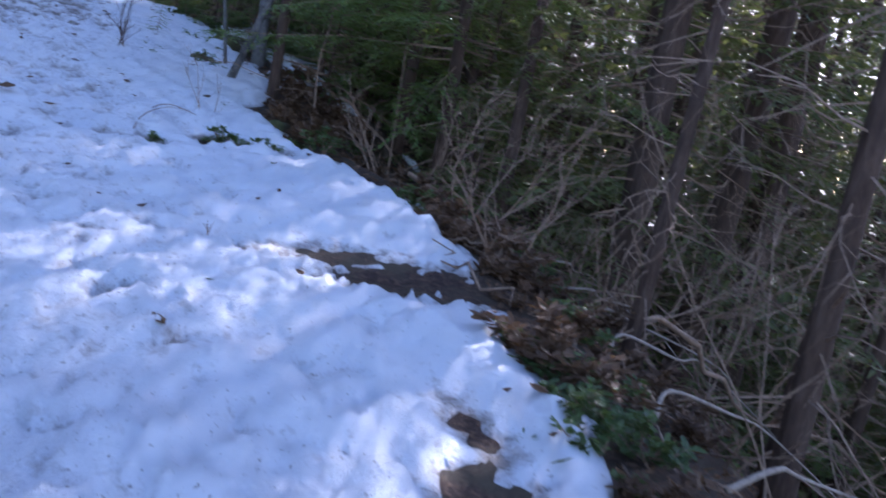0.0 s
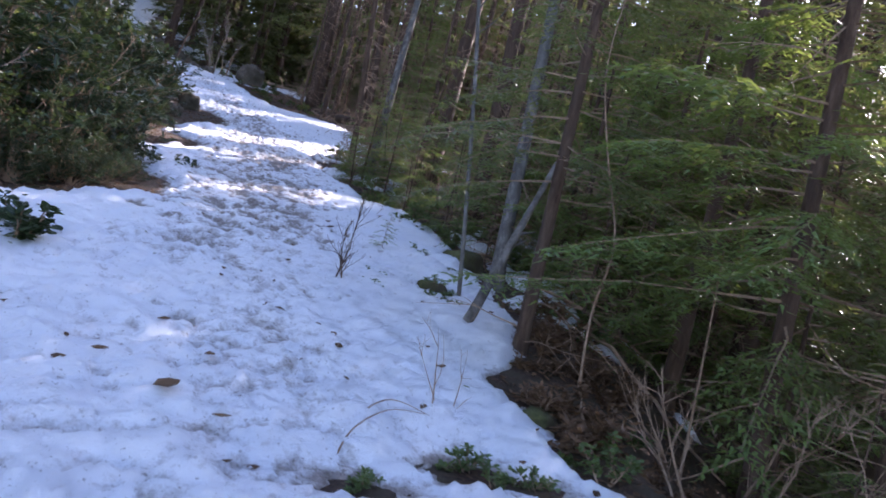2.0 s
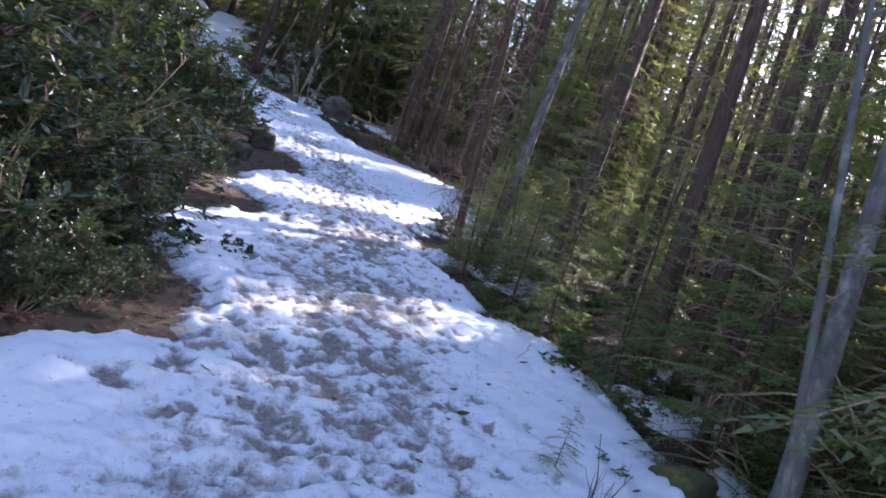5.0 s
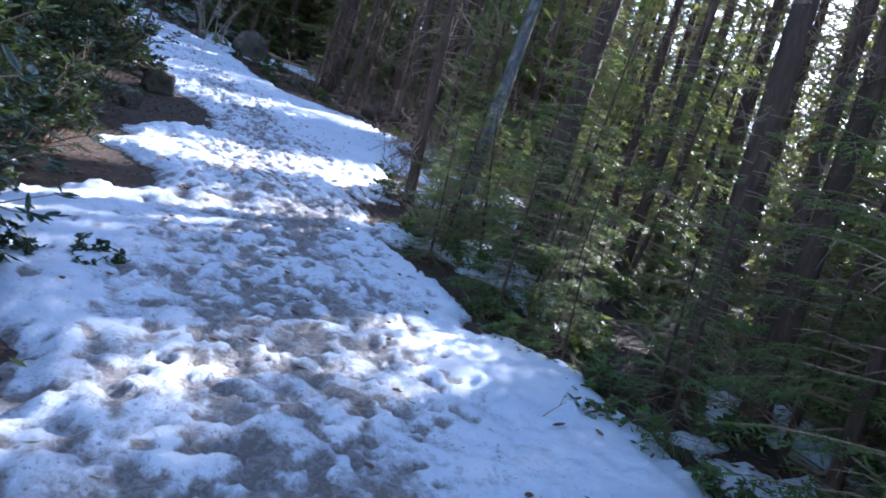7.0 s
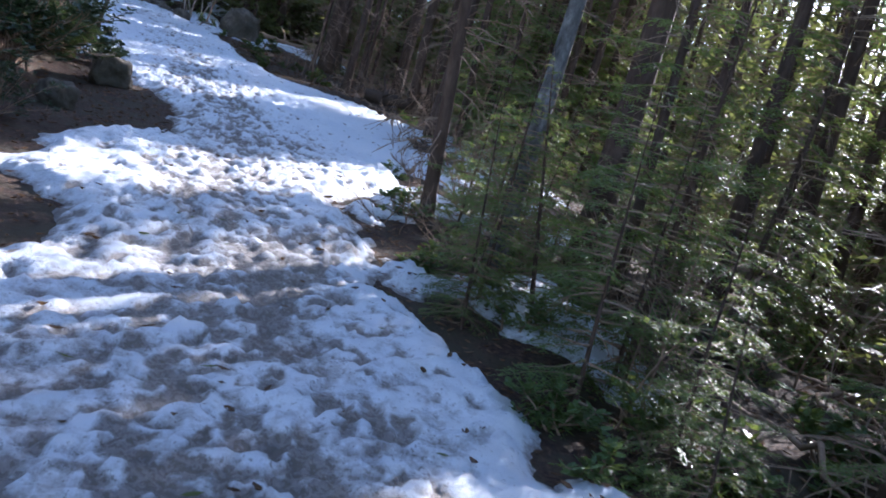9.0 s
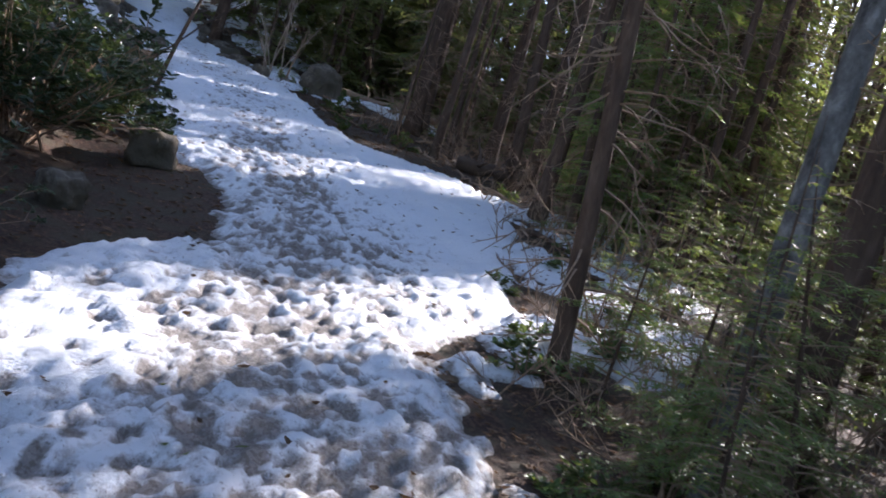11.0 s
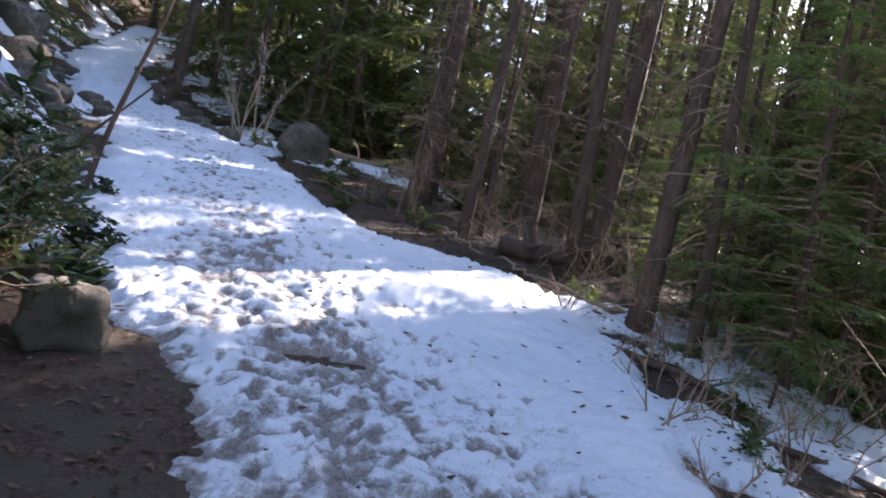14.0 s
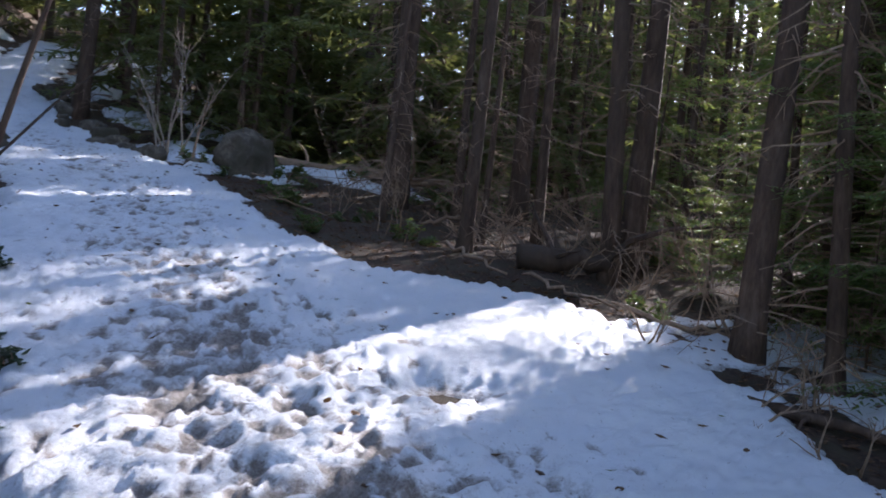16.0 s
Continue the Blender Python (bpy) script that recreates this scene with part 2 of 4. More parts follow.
def sheet(name, xs, ys, zs, mat, keep=None, dirt=None):
    nx, ny = len(xs), len(ys)
    X, Y = np.meshgrid(xs, ys)
    v = np.stack([X.ravel(), Y.ravel(), zs.ravel()], 1)
    i = np.arange(nx * ny).reshape(ny, nx)
    q = np.stack([i[:-1, :-1], i[:-1, 1:], i[1:, 1:], i[1:, :-1]], -1).reshape(-1, 4)
    if keep is not None:
        k = keep.ravel()
        q = q[k[q].any(1)]
    used = np.unique(q)
    back = np.full(nx * ny, -1)
    back[used] = np.arange(len(used))
    me = bpy.data.meshes.new(name)
    me.from_pydata(v[used].tolist(), [], back[q].tolist())
    me.materials.append(mat)
    me.polygons.foreach_set("use_smooth", [True] * len(me.polygons))
    if dirt is not None:
        at = me.attributes.new("dirt", "FLOAT", "POINT")
        at.data.foreach_set("value", dirt.ravel()[used].astype(np.float32))
    me.update()
    return new(name, me)


gx, gy = spread(-7, 12, 0.13, 300, 1.22), spread(-4, 46, 0.16, 300, 1.22)
GX, GY = np.meshgrid(gx, gy)
tagged(sheet("ground", gx, gy, ground_z(GX, GY), LITTER), "brown forest floor of needles and earth on a hillside", "ground", kind="structure")

# snow on the path, thin at its edges, with trodden dents
sx = np.concatenate([np.arange(-8.5, -1.3, 0.06), np.arange(-1.3, 2.9, 0.032), np.arange(2.9, 7.5, 0.055)])
sy = np.concatenate([np.arange(-3.5, 2.5, 0.06), np.arange(2.5, 22, 0.034), np.arange(22, 50, 0.06)])
SX, SY = np.meshgrid(sx, sy)


BARE = [(1.85, 3.05, 0.42, 0.2), (1.55, 3.3, 0.26, 0.1), (1.3, 1.6, 0.13, 0.13), (1.44, 1.9, 0.05, 0.13), (1.52, 5.24, 0.2, 0.12), (1.8, 5.2, 0.13, 0.07), (1.0, 5.0, 0.14, 0.06), (2.15, 8.65, 0.2, 0.2), (2.25, 17.3, 0.35, 0.25), (0.67, 20.4, 0.24, 0.09), (1.22, 21.87, 0.14, 0.08), (2.0, 16.6, 0.32, 0.2)]


def snow_margin(x, y):
    """Metres inside the snow's edge; negative outside."""
    right = np.interp(y, RIGHT_Y, RIGHT_X) - x
    left = x - np.interp(y, LEFT_Y, LEFT_X)
    m = np.minimum(right, left) + (0.11 + 0.1 * smooth_step(22, 25, y)) * waves(x, y, 0.9, 11) + 0.05 * waves(x, y, 0.25, 12)
    # bare spots where earth and plants come through
    for hx, hy, rx, ry in BARE:
        m = np.minimum(m, (np.sqrt(((x - hx) / rx) ** 2 + ((y - hy) / ry) ** 2) - 1) * min(rx, ry) + 0.55 * min(rx, ry) * waves(x, y, 0.16, 15))
    # loose patches among the trees beyond the edge and on the bank
    patch = 0.6 * waves(x, y, 2.2, 13) + 0.14 * waves(x, y, 0.6, 14)
    side = smooth_step(7.4, 8.4, y) * smooth_step(26, 23, y) * smooth_step(-0.3, 0.2, -right) * smooth_step(-2.6, -1.6, right)
    bank = smooth_step(20.5, 22.5, y) * smooth_step(-0.3, 0.3, -left) * smooth_step(-3.8, -2.4, left)
    beyond = smooth_step(30, 31.5, y) * smooth_step(-0.3, 0.2, -right) * smooth_step(-5.5, -3.5, right)
    return np.maximum(m, (patch - 0.09 + 0.24 * smooth_step(17, 18.5, y) * smooth_step(24.5, 23, y) + 0.3 * beyond * smooth_step(29, 30.5, y) * smooth_step(34.5, 33, y)) * np.maximum(np.maximum(side, bank), beyond) - 0.25 * (1 - np.maximum(np.maximum(side, bank), beyond)))


margin = snow_margin(SX, SY)
walked = np.interp(SY, [-4, 9, 12, 16, 19, 21.5, 24, 27.5, 32, 38, 50], [0.1, 0.5, 0.75, 0.8, 0.85, 0.2, -0.2, -0.8, -2.3, -4.5, -5.3])
tread = np.exp(-((SX - walked) / np.interp(SY, [0, 9, 14, 20, 26], [1.0, 1.0, 1.05, 1.1, 0.8])) ** 2)
worn = tread * np.interp(SY, [-4, 3, 8, 11, 16, 20, 25, 36], [0.06, 0.13, 0.21, 0.31, 0.33, 0.25, 0.20, 0.16])
depth = np.clip(margin * 0.4, -0.14, 0.09)
crust = np.abs(waves(SX, SY, 0.42, 24, 3)) - 0.25
fresh = 1 + 0.7 * smooth_step(12, 8, SY)
worked = 1 + 0.7 * smooth_step(12, 17, SY)
lumps = 0.016 * fresh * waves(SX, SY, 0.36, 21) + 0.016 * fresh * waves(SX, SY, 0.15, 22, 3) * (0.7 + 0.3 * tread) * worked + 0.02 * waves(SX, SY, 1.7, 23) + 0.02 * crust * (0.55 + 0.45 * tread) * worked
dents, dirt = np.zeros_like(SX), np.zeros_like(SX)
rs = np.random.RandomState(4)
for i in range(5200):
    fy = rs.uniform(2, 34) if i % 4 else rs.uniform(9, 23)
    fx = float(np.interp(fy, [-4, 9, 12, 16, 19, 21.5, 24, 27.5, 32, 38], [0.1, 0.5, 0.75, 0.8, 0.85, 0.2, -0.2, -0.8, -2.3, -4.5])) + rs.normal(0, 0.6 if fy > 9 else 0.95)
    if fy < 8 and rs.rand() < 0.25:
        continue
    boot = i % 6 == 0
    a, b, th = (rs.uniform(0.06, 0.11), rs.uniform(0.032, 0.05), rs.normal(0, 0.5)) if boot else (rs.uniform(0.022, 0.06), rs.uniform(0.018, 0.042), rs.uniform(0, 3.1))
    j0, j1 = np.searchsorted(sy, (fy - 0.3, fy + 0.3))
    i0, i1 = np.searchsorted(sx, (fx - 0.3, fx + 0.3))
    dx, dy = SX[j0:j1, i0:i1] - fx, SY[j0:j1, i0:i1] - fy
    p, q = dx * np.cos(th) + dy * np.sin(th), dy * np.cos(th) - dx * np.sin(th)
    r = np.sqrt((p / b) ** 2 + (q / a) ** 2)
    r = r + 0.22 * waves(dx, dy, 0.09, i % 7, 2)
    d = smooth_step(1.2, 0.8, r)
    dents[j0:j1, i0:i1] = np.maximum(dents[j0:j1, i0:i1], d * (rs.uniform(0.016, 0.034) if boot else rs.uniform(0.008, 0.022)))
    dents[j0:j1, i0:i1] -= 0.005 * np.exp(-((r - 1.5) / 0.25) ** 2)
    dirt[j0:j1, i0:i1] = np.maximum(dirt[j0:j1, i0:i1], d * rs.uniform(-0.1, 0.42) * (0.35 if fy < 9 else 1))
depth = depth + (lumps - dents) * smooth_step(-0.02, 0.2, margin)
hollow = np.clip((dents - lumps) / 0.022, -0.8, 1.6)
dirt = np.clip(dirt + worn * (0.9 + 0.55 * hollow) + 0.22 * worn * waves(SX, SY, 0.9, 31) * 2 + 0.35 * smooth_step(0.10, 0.0, margin), 0, 1.2)
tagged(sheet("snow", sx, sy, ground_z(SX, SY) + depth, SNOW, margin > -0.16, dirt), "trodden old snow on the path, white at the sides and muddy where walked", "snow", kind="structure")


# plants
def rand_dir(rng, lift=0.0):
    a = rng.uniform(0, 2 * math.pi)
    return Vector((math.cos(a), math.sin(a), lift)).normalized()


def bent(p, d, length, steps, rng, droop=0.0, wild=0.15):
    """A wandering path from p along d."""
    path, d = [Vector(p)], Vector(d)
    for _ in range(steps):
        d = (d + Vector((rng.gauss(0, wild), rng.gauss(0, wild), rng.gauss(0, wild) - droop))).normalized()
        path.append(path[-1] + d * (length / steps))
    return path


def along(path, t):
    f = t * (len(path) - 1)
    i = min(int(f), len(path) - 2)
    return path[i].lerp(path[i + 1], f - i), (path[i + 1] - path[i]).normalized()


def spray(b, path, rng, step, reach, blade, width, start=0.25):
    """Flat hemlock-like foliage on both sides of a branch."""
    length = sum((path[i + 1] - path[i]).length for i in range(len(path) - 1))
    n = max(3, int(length * (1 - start) / step))
    for i in range(n):
        t = start + (1 - start) * (i + rng.random()) / n
        p, d = along(path, t)
        side = d.cross(Vector((0, 0, 1)))
        side = side.normalized() if side.length > 0.05 else Vector((1, 0, 0))
        for s in (1, -1):
            if rng.random() < 0.12:
                continue
            out = (side * s * rng.uniform(0.7, 1.1) + d * rng.uniform(0.45, 0.9) + Vector((0, 0, rng.uniform(-0.45, 0.12)))).normalized()
            l = reach * (1.15 - 0.75 * t) * rng.uniform(0.6, 1.2)
            flat = out.cross(Vector((rng.gauss(0, 0.25), rng.gauss(0, 0.25), 1))).normalized()
            k = max(2, int(l / (blade * 0.42)))
            for j in range(k):
                q = p + out * (l * j / k) + Vector((0, 0, -0.25 * l * (j / k) ** 2))
                w = (out * 0.75 + flat * (1 if j % 2 else -1) * rng.uniform(0.5, 0.95) + Vector((0, 0, rng.uniform(-0.3, 0.1)))).normalized()
                b.blade(q, w, w.cross(Vector((rng.gauss(0, 0.4), rng.gauss(0, 0.4), 1))).normalized(), blade * rng.uniform(0.7, 1.2), width)


def conifer_meshes(seed, height, girth, bare, reach, branches, step, blade, mat=None, bark=None, dead=16, top=0.97, side=0.42, taper=0.75):
    """Trunk, dead lower branches and crown of one conifer, foot at the origin."""
    rng = random.Random(seed)
    t, limbs, crown = Builder(), Builder(), Builder()
    n = 12
    bow = rng.uniform(-0.12, 0.12), rng.uniform(-0.12, 0.12)
    axis = [Vector((bow[0] * math.sin(2.1 * i / n), bow[1] * math.sin(1.7 * i / n), -0.35 + (height + 0.35) * (i / n) ** 1.15)) for i in range(n + 1)]
    phase = rng.uniform(0, 6)
    t.tube(axis, lambda s, w: girth / 2 * ((1 - s) ** 0.8 * 0.95 + 0.03) * (1 + 0.55 * math.exp(-s * 30)) * (1 + 0.07 * math.sin(3 * w + phase + 4 * s) + 0.04 * math.sin(7 * w + phase)), 11)
    for i in range(dead):
        z = rng.uniform(0.06, 1.0) * max(bare, min(5.5, height * 0.5))
        p, _ = along(axis, (max(z, 0.3) / height) ** (1 / 1.15))
        l = rng.uniform(0.35, 1.0) * max(reach, 1.1 if dead > 8 else 0) * 0.75
        path = bent(p, rand_dir(rng, rng.uniform(-0.35, 0.25)), l, 4, rng, 0.1, 0.2)
        limbs.tube(path, [0.009, 0.007, 0.005, 0.0035, 0.0015], 3, False)
        for _ in range(4):
            q, d = along(path, rng.uniform(0.3, 0.95))
            limbs.tube(bent(q, (d + rand_dir(rng, rng.uniform(-0.4, 0.1)) * 0.9).normalized(), l * rng.uniform(0.15, 0.4), 1, rng, 0.05, 0.2), [0.0045, 0.002], 3, False)
    for i in range(branches):
        s = (i + rng.random()) / branches
        z = bare + (height * top - bare) * s
        p, _ = along(axis, (z / height) ** (1 / 1.15))
        l = reach * (1.0 - s) ** taper * rng.uniform(0.65, 1.1) + 0.15
        path = bent(p, rand_dir(rng, 0.25 * s - 0.05), l, 4, rng, 0.06, 0.08)
        if blade < 0.3:
            limbs.tube(path, [0.010 * (0.4 + l / reach), 0.008, 0.006, 0.004, 0.0015], 3, False)
        spray(crown, path, rng, step, side * min(1, l / 1.2) + 0.05, blade, blade * 0.32)
    return t.mesh("trunk", bark or BARK, True), limbs.mesh("branchwork", TWIG), crown.mesh("crown", mat or NEEDLE)


def conifer(meshes, name, label, x, y, size=1.0, turn=0.0, lean=(0.0, 0.3), category="conifer", group="forest trees", sink=0.0):
    tree = thing(name, label, category, group)
    for n, me, kind in zip(("trunk", "branchwork", "crown"), meshes, ("", "stuff", "stuff")):
        if len(me.polygons):
            part(n, me, tree, kind=kind)
    tree.matrix_basis = pose(x, y, gz(x, y) - sink, lean[0], lean[1]) @ pose(0, 0, 0, 0, 0, turn) @ Matrix.Scale(size, 4)
    return tree


def bush_meshes(seed, radius, height, stems, leaves, length, width, mat, tilt=0.4):
    """Leafy evergreen bush: forked stems with whorls of broad leaves at their ends."""
    rng = random.Random(seed)
    wood, green = Builder(), Builder()
    for i in range(stems):
        d = rand_dir(rng, rng.uniform(0.5, 2.2) * height / radius)
        path = bent((rng.gauss(0, 0.06), rng.gauss(0, 0.06), -0.05), d, math.hypot(radius, height) * rng.uniform(0.5, 1.0), 5, rng, 0.03, 0.16)
        wood.tube(path, [0.012, 0.010, 0.008, 0.006, 0.004, 0.002], 4, False)
        tips = [(path[-1], path[-1] - path[-2])]
        for _ in range(5):
            q, e = along(path, rng.uniform(0.3, 0.95))
            sub = bent(q, (e + rand_dir(rng, 0.35)).normalized(), 0.35 * radius * rng.uniform(0.4, 1), 3, rng, 0.0, 0.2)
            wood.tube(sub, [0.006, 0.005, 0.003, 0.002], 3, False)
            tips += [(sub[-1], sub[-1] - sub[-2]), (sub[-2], sub[-1] - sub[-2])]
        for q, e in tips:
            e = e.normalized()
            for k in range(leaves):
                out = (rand_dir(rng, 0) + e * rng.uniform(-0.2, 0.9) + Vector((0, 0, rng.uniform(-0.5, tilt)))).normalized()
                side = out.cross(Vector((rng.gauss(0, 0.3), rng.gauss(0, 0.3), 1))).normalized()
                green.leaf(q + e * rng.uniform(-0.06, 0.03), out, side, length * rng.uniform(0.7, 1.2), width * rng.uniform(0.8, 1.15))
    return wood.mesh("stems", TWIG), green.mesh("leaves", mat)


def bush(meshes, name, label, x, y, size=1.0, turn=0.0, category="bush", group="", lean=(0, 0), lift=0.0):
    b = thing(name, label, category, group)
    part("stemwork", meshes[0], b, kind="stuff")
    part("foliage", meshes[1], b, kind="stuff")
    b.matrix_basis = pose(x, y, gz(x, y) + lift, lean[0], lean[1], turn) @ Matrix.Scale(size, 4)
    return b


def twiggy(name, label, x, y, seed, height, stems, mat, thick=0.012, wild=0.10, forks=4, tilt=1.6, category="shrub", lift=0.0):
    """Bare shrub or sapling: each stem a mesh of its own."""
    rng = random.Random(seed)
    s = thing(name, label, category)
    for _ in range(stems):
        b = Builder()
        l = height * rng.uniform(0.6, 1.0)
        path = bent((rng.gauss(0, 0.05) * stems ** 0.5, rng.gauss(0, 0.05) * stems ** 0.5, -0.08), rand_dir(rng, tilt * rng.uniform(0.8, 2)), l, 7, rng, 0.0, wild)
        b.tube(path, [thick * (1 - i / 8) for i in range(8)], 5, False)
        for _ in range(forks):
            q, d = along(path, rng.uniform(0.3, 0.92))
            sub = bent(q, (d + rand_dir(rng, 0.4) * 0.7).normalized(), l * rng.uniform(0.15, 0.4), 4, rng, -0.02, 0.14)
            b.tube(sub, [thick * 0.4, thick * 0.33, thick * 0.25, thick * 0.18, thick * 0.1], 4, False)
            for _ in range(2):
                r, e = along(sub, rng.uniform(0.3, 0.9))
                b.tube(bent(r, (e + rand_dir(rng, 0.3) * 0.8).normalized(), l * 0.1, 2, rng, 0, 0.1), [thick * 0.2, thick * 0.14, thick * 0.08], 3, False)
        part("stem", b.mesh("stem", mat), s)
    s.matrix_basis = pose(x, y, gz(x, y) + lift)
    return s


def stone_mesh(seed, sx_, sy_, sz_, rough=0.2, cuts=4):
    """Boulder: a sphere cut by random flats and roughened."""
    rng = random.Random(seed)
    bm = bmesh.new()
    bmesh.ops.create_icosphere(bm, subdivisions=cuts, radius=1)
    flats = [(rand_dir(rng, rng.uniform(-0.5, 1.2)), rng.uniform(0.55, 0.85)) for _ in range(12)]
    off = Vector((seed * 3.1, 1.7, 0.3))
    for v in bm.verts:
        p = v.co.copy()
        for n, d in flats:
            over = p.dot(n) - d
            if over > 0:
                p -= n * over * 0.88
        p *= 0.4 + 0.6 * 0.86 / max(abs(p.x), abs(p.y), abs(p.z), 0.3)
        p *= 1 + rough * noise.fractal(p * 1.8 + off, 0.9, 2.0, 4)
        v.co = Vector((p.x * sx_, p.y * sy_, p.z * sz_))
    me = bpy.data.meshes.new("stone")
    bm.to_mesh(me)
    bm.free()
    me.materials.append(ROCK)
    me.polygons.foreach_set("use_smooth", [True] * len(me.polygons))
    return me


def stone(name, label, x, y, seed, sizes, turn=0, sink=0.35, cuts=4):
    s = tagged(new(name, stone_mesh(seed, *sizes, cuts=cuts)), label, "rock")
    s.matrix_basis = pose(x, y, gz(x, y) + sizes[2] * (1 - 2 * sink), 0, 0, turn)
    return s


def log(name, label, a, b, r, seed, mat=None, category="log", lift=0.0, stubs=5):
    """A fallen stem from a to b in plan, with stubs of branches, lying on the ground."""
    rng = random.Random(seed)
    path = []
    for i in range(9):
        x, y = a[0] + (b[0] - a[0]) * i / 8, a[1] + (b[1] - a[1]) * i / 8
        loose = r * 0.3 + (0.035 if category == "branch" else 0.0)
        path.append(Vector((x + rng.gauss(0, loose), y + rng.gauss(0, loose), gz(x, y) + r * 0.7 + lift + abs(rng.gauss(0, loose)))))
    t = thing(name, label, category)
    foot = path[0].copy()
    w = Builder()
    w.tube([p - foot for p in path], lambda s, q: r * min(1 - 0.55 * s, (0.25 if category == "branch" else 0.8) + 4 * s) * (1 + 0.1 * math.sin(3 * q + 9 * s)), 9)
    part("stem", w.mesh("stem", mat or TWIG, True), t)
    for _ in range(stubs):
        q, d = along(path, rng.uniform(0.15, 0.95))
        s = Builder()
        s.tube(bent(q - foot, (d * 0.5 + rand_dir(rng, rng.uniform(0, 0.8))).normalized(), r * rng.uniform(3, 10), 4, rng, 0.0, 0.15), [r * 0.28, r * 0.22, r * 0.16, r * 0.1, r * 0.04], 5, False)
        part("branch_stub", s.mesh("branch_stub", mat or TWIG), t)
    t.matrix_basis = pose(*foot)
    return t


# forest: trees are placed so light reaches the path between crowns in narrow lanes
def lane(x, y):
    """Offset of a place across the sun's direction."""
    return -math.cos(SUN_AZ) * x + math.sin(SUN_AZ) * y


LANES = [(8.45, 8.85), (10.9, 11.25), (12.3, 13.4), (16.45, 17.5), (19.0, 19.4), (22.2, 22.7), (24.9, 26.4)]


def shades(x, y, r, tall):
    u = math.sin(SUN_AZ) * x + math.cos(SUN_AZ) * y
    v = lane(x, y)
    ahead = u - (math.sin(SUN_AZ) * 1.0 + math.cos(SUN_AZ) * (v + 0.6) / 0.8)
    if ahead < 0 or ahead * math.tan(SUN_EL) > tall:
        return False
    return any(lo - r < v < hi + r for lo, hi in LANES)


TALL = [conifer_meshes(10 + i, h, g, b, r, n, 0.095, 0.13, dead=36) for i, (h, g, b, r, n) in enumerate(
    [(13, 0.30, 1.2, 1.7, 95), (15, 0.38, 1.8, 1.8, 100), (11, 0.22, 0.8, 1.5, 85), (14, 0.32, 1.4, 1.4, 105)])]
THIN = [conifer_meshes(20 + i, h, g, b, r, n, 0.16, 0.10, dead=95) for i, (h, g, b, r, n) in enumerate([(11, 0.17, 8.0, 0.6, 14), (12, 0.24, 9.0, 0.7, 14), (9, 0.12, 6.5, 0.5, 12)])]
NARROW = [conifer_meshes(50 + i, h, g, 0.9, 0.62, n, 0.09, 0.15, dead=40, taper=0.35) for i, (h, g, n) in enumerate([(13, 0.17, 125), (11.5, 0.14, 115)])]
# foliage stops halfway up; unseen tops stay bare to let sun past
SKIRT = [conifer_meshes(24 + i, h, g, b, 1.7, n, 0.08, 0.095, dead=40, top=0.5) for i, (h, g, b, n) in enumerate([(10, 0.20, 0.4, 48), (11, 0.26, 0.9, 48), (9, 0.15, 0.3, 46)])]
COARSE = [conifer_meshes(60 + i, h, g, b, 2.0, n, 0.13, 0.2, dead=34, top=0.5, side=0.5) for i, (h, g, b, n) in enumerate([(10, 0.20, 0.3, 56), (11, 0.26, 0.6, 56)])]
FAR = [conifer_meshes(27 + i, h, g, b, 3.0, n, 0.24, 0.5, dead=4, side=0.85) for i, (h, g, b, n) in enumerate([(20, 0.34, 0.6, 95), (23, 0.4, 1.2, 105), (18, 0.28, 0.4, 85)])]
SPIRE = [conifer_meshes(36 + i, h, 0.3, 0.6, 1.25, n, 0.2, 0.42, dead=4, side=0.6, taper=0.35) for i, (h, n) in enumerate([(21, 110), (24, 120)])]
BOUGH = [conifer_meshes(66 + i, 9, 0.16, 1.9, 1.9, 44, 0.07, 0.085, dead=10, top=0.6) for i in range(2)]
FAN = [conifer_meshes(68 + i, 11, 0.16, 8, 1.9, 10, 0.16, 0.12, dead=80) for i in range(2)]
HEM = [conifer_meshes(72 + i, 7.5, 0.13, 0.9, 0.95, 36, 0.042, 0.055, YOUNG, dead=24, top=0.75, side=0.34) for i in range(2)]
THICKET = [conifer_meshes(80 + i, h, 0.10, 0.35, 1.35, 46, 0.06, 0.07, YOUNG, dead=26, top=0.9, side=0.4, taper=0.6) for i, h in enumerate((5.5, 4.5))]
FULL = [conifer_meshes(87 + i, 7.0, 0.12, 0.8, 1.3, 62, 0.06, 0.075, YOUNG, dead=40, top=0.92, side=0.4, taper=0.45) for i in range(2)]
SPREADING = conifer_meshes(89, 13, 0.30, 2.6, 3.0, 62, 0.09, 0.12, dead=40, side=0.55)
OVERHANG = conifer_meshes(84, 9, 0.16, 1.75, 2.1, 60, 0.055, 0.075, YOUNG, dead=14, top=0.6, side=0.5)
FIRS = [conifer_meshes(30 + i, h, g, 0.2, r, n, 0.044, 0.058, YOUNG, dead=4) for i, (h, g, r, n) in enumerate([(2.6, 0.05, 0.8, 46), (1.8, 0.035, 0.6, 40), (3.6, 0.07, 1.0, 52)])]
GREY = [conifer_meshes(40 + i, h, g, b, 1.2, 30, 0.12, 0.14, NEEDLE, PALE_BARK, dead=30) for i, (h, g, b) in enumerate([(12, 0.24, 6.5), (11, 0.2, 7.0)])]

L_TALL = "tall dark conifer with scaly brown bark and green crown"
L_THIN = "slender forest conifer with bare dead lower branches"
L_GREY = "grey mottled conifer trunk beside the snowy path"
L_FIR = "young hemlock with drooping light green sprays"
placed = []


distant = []


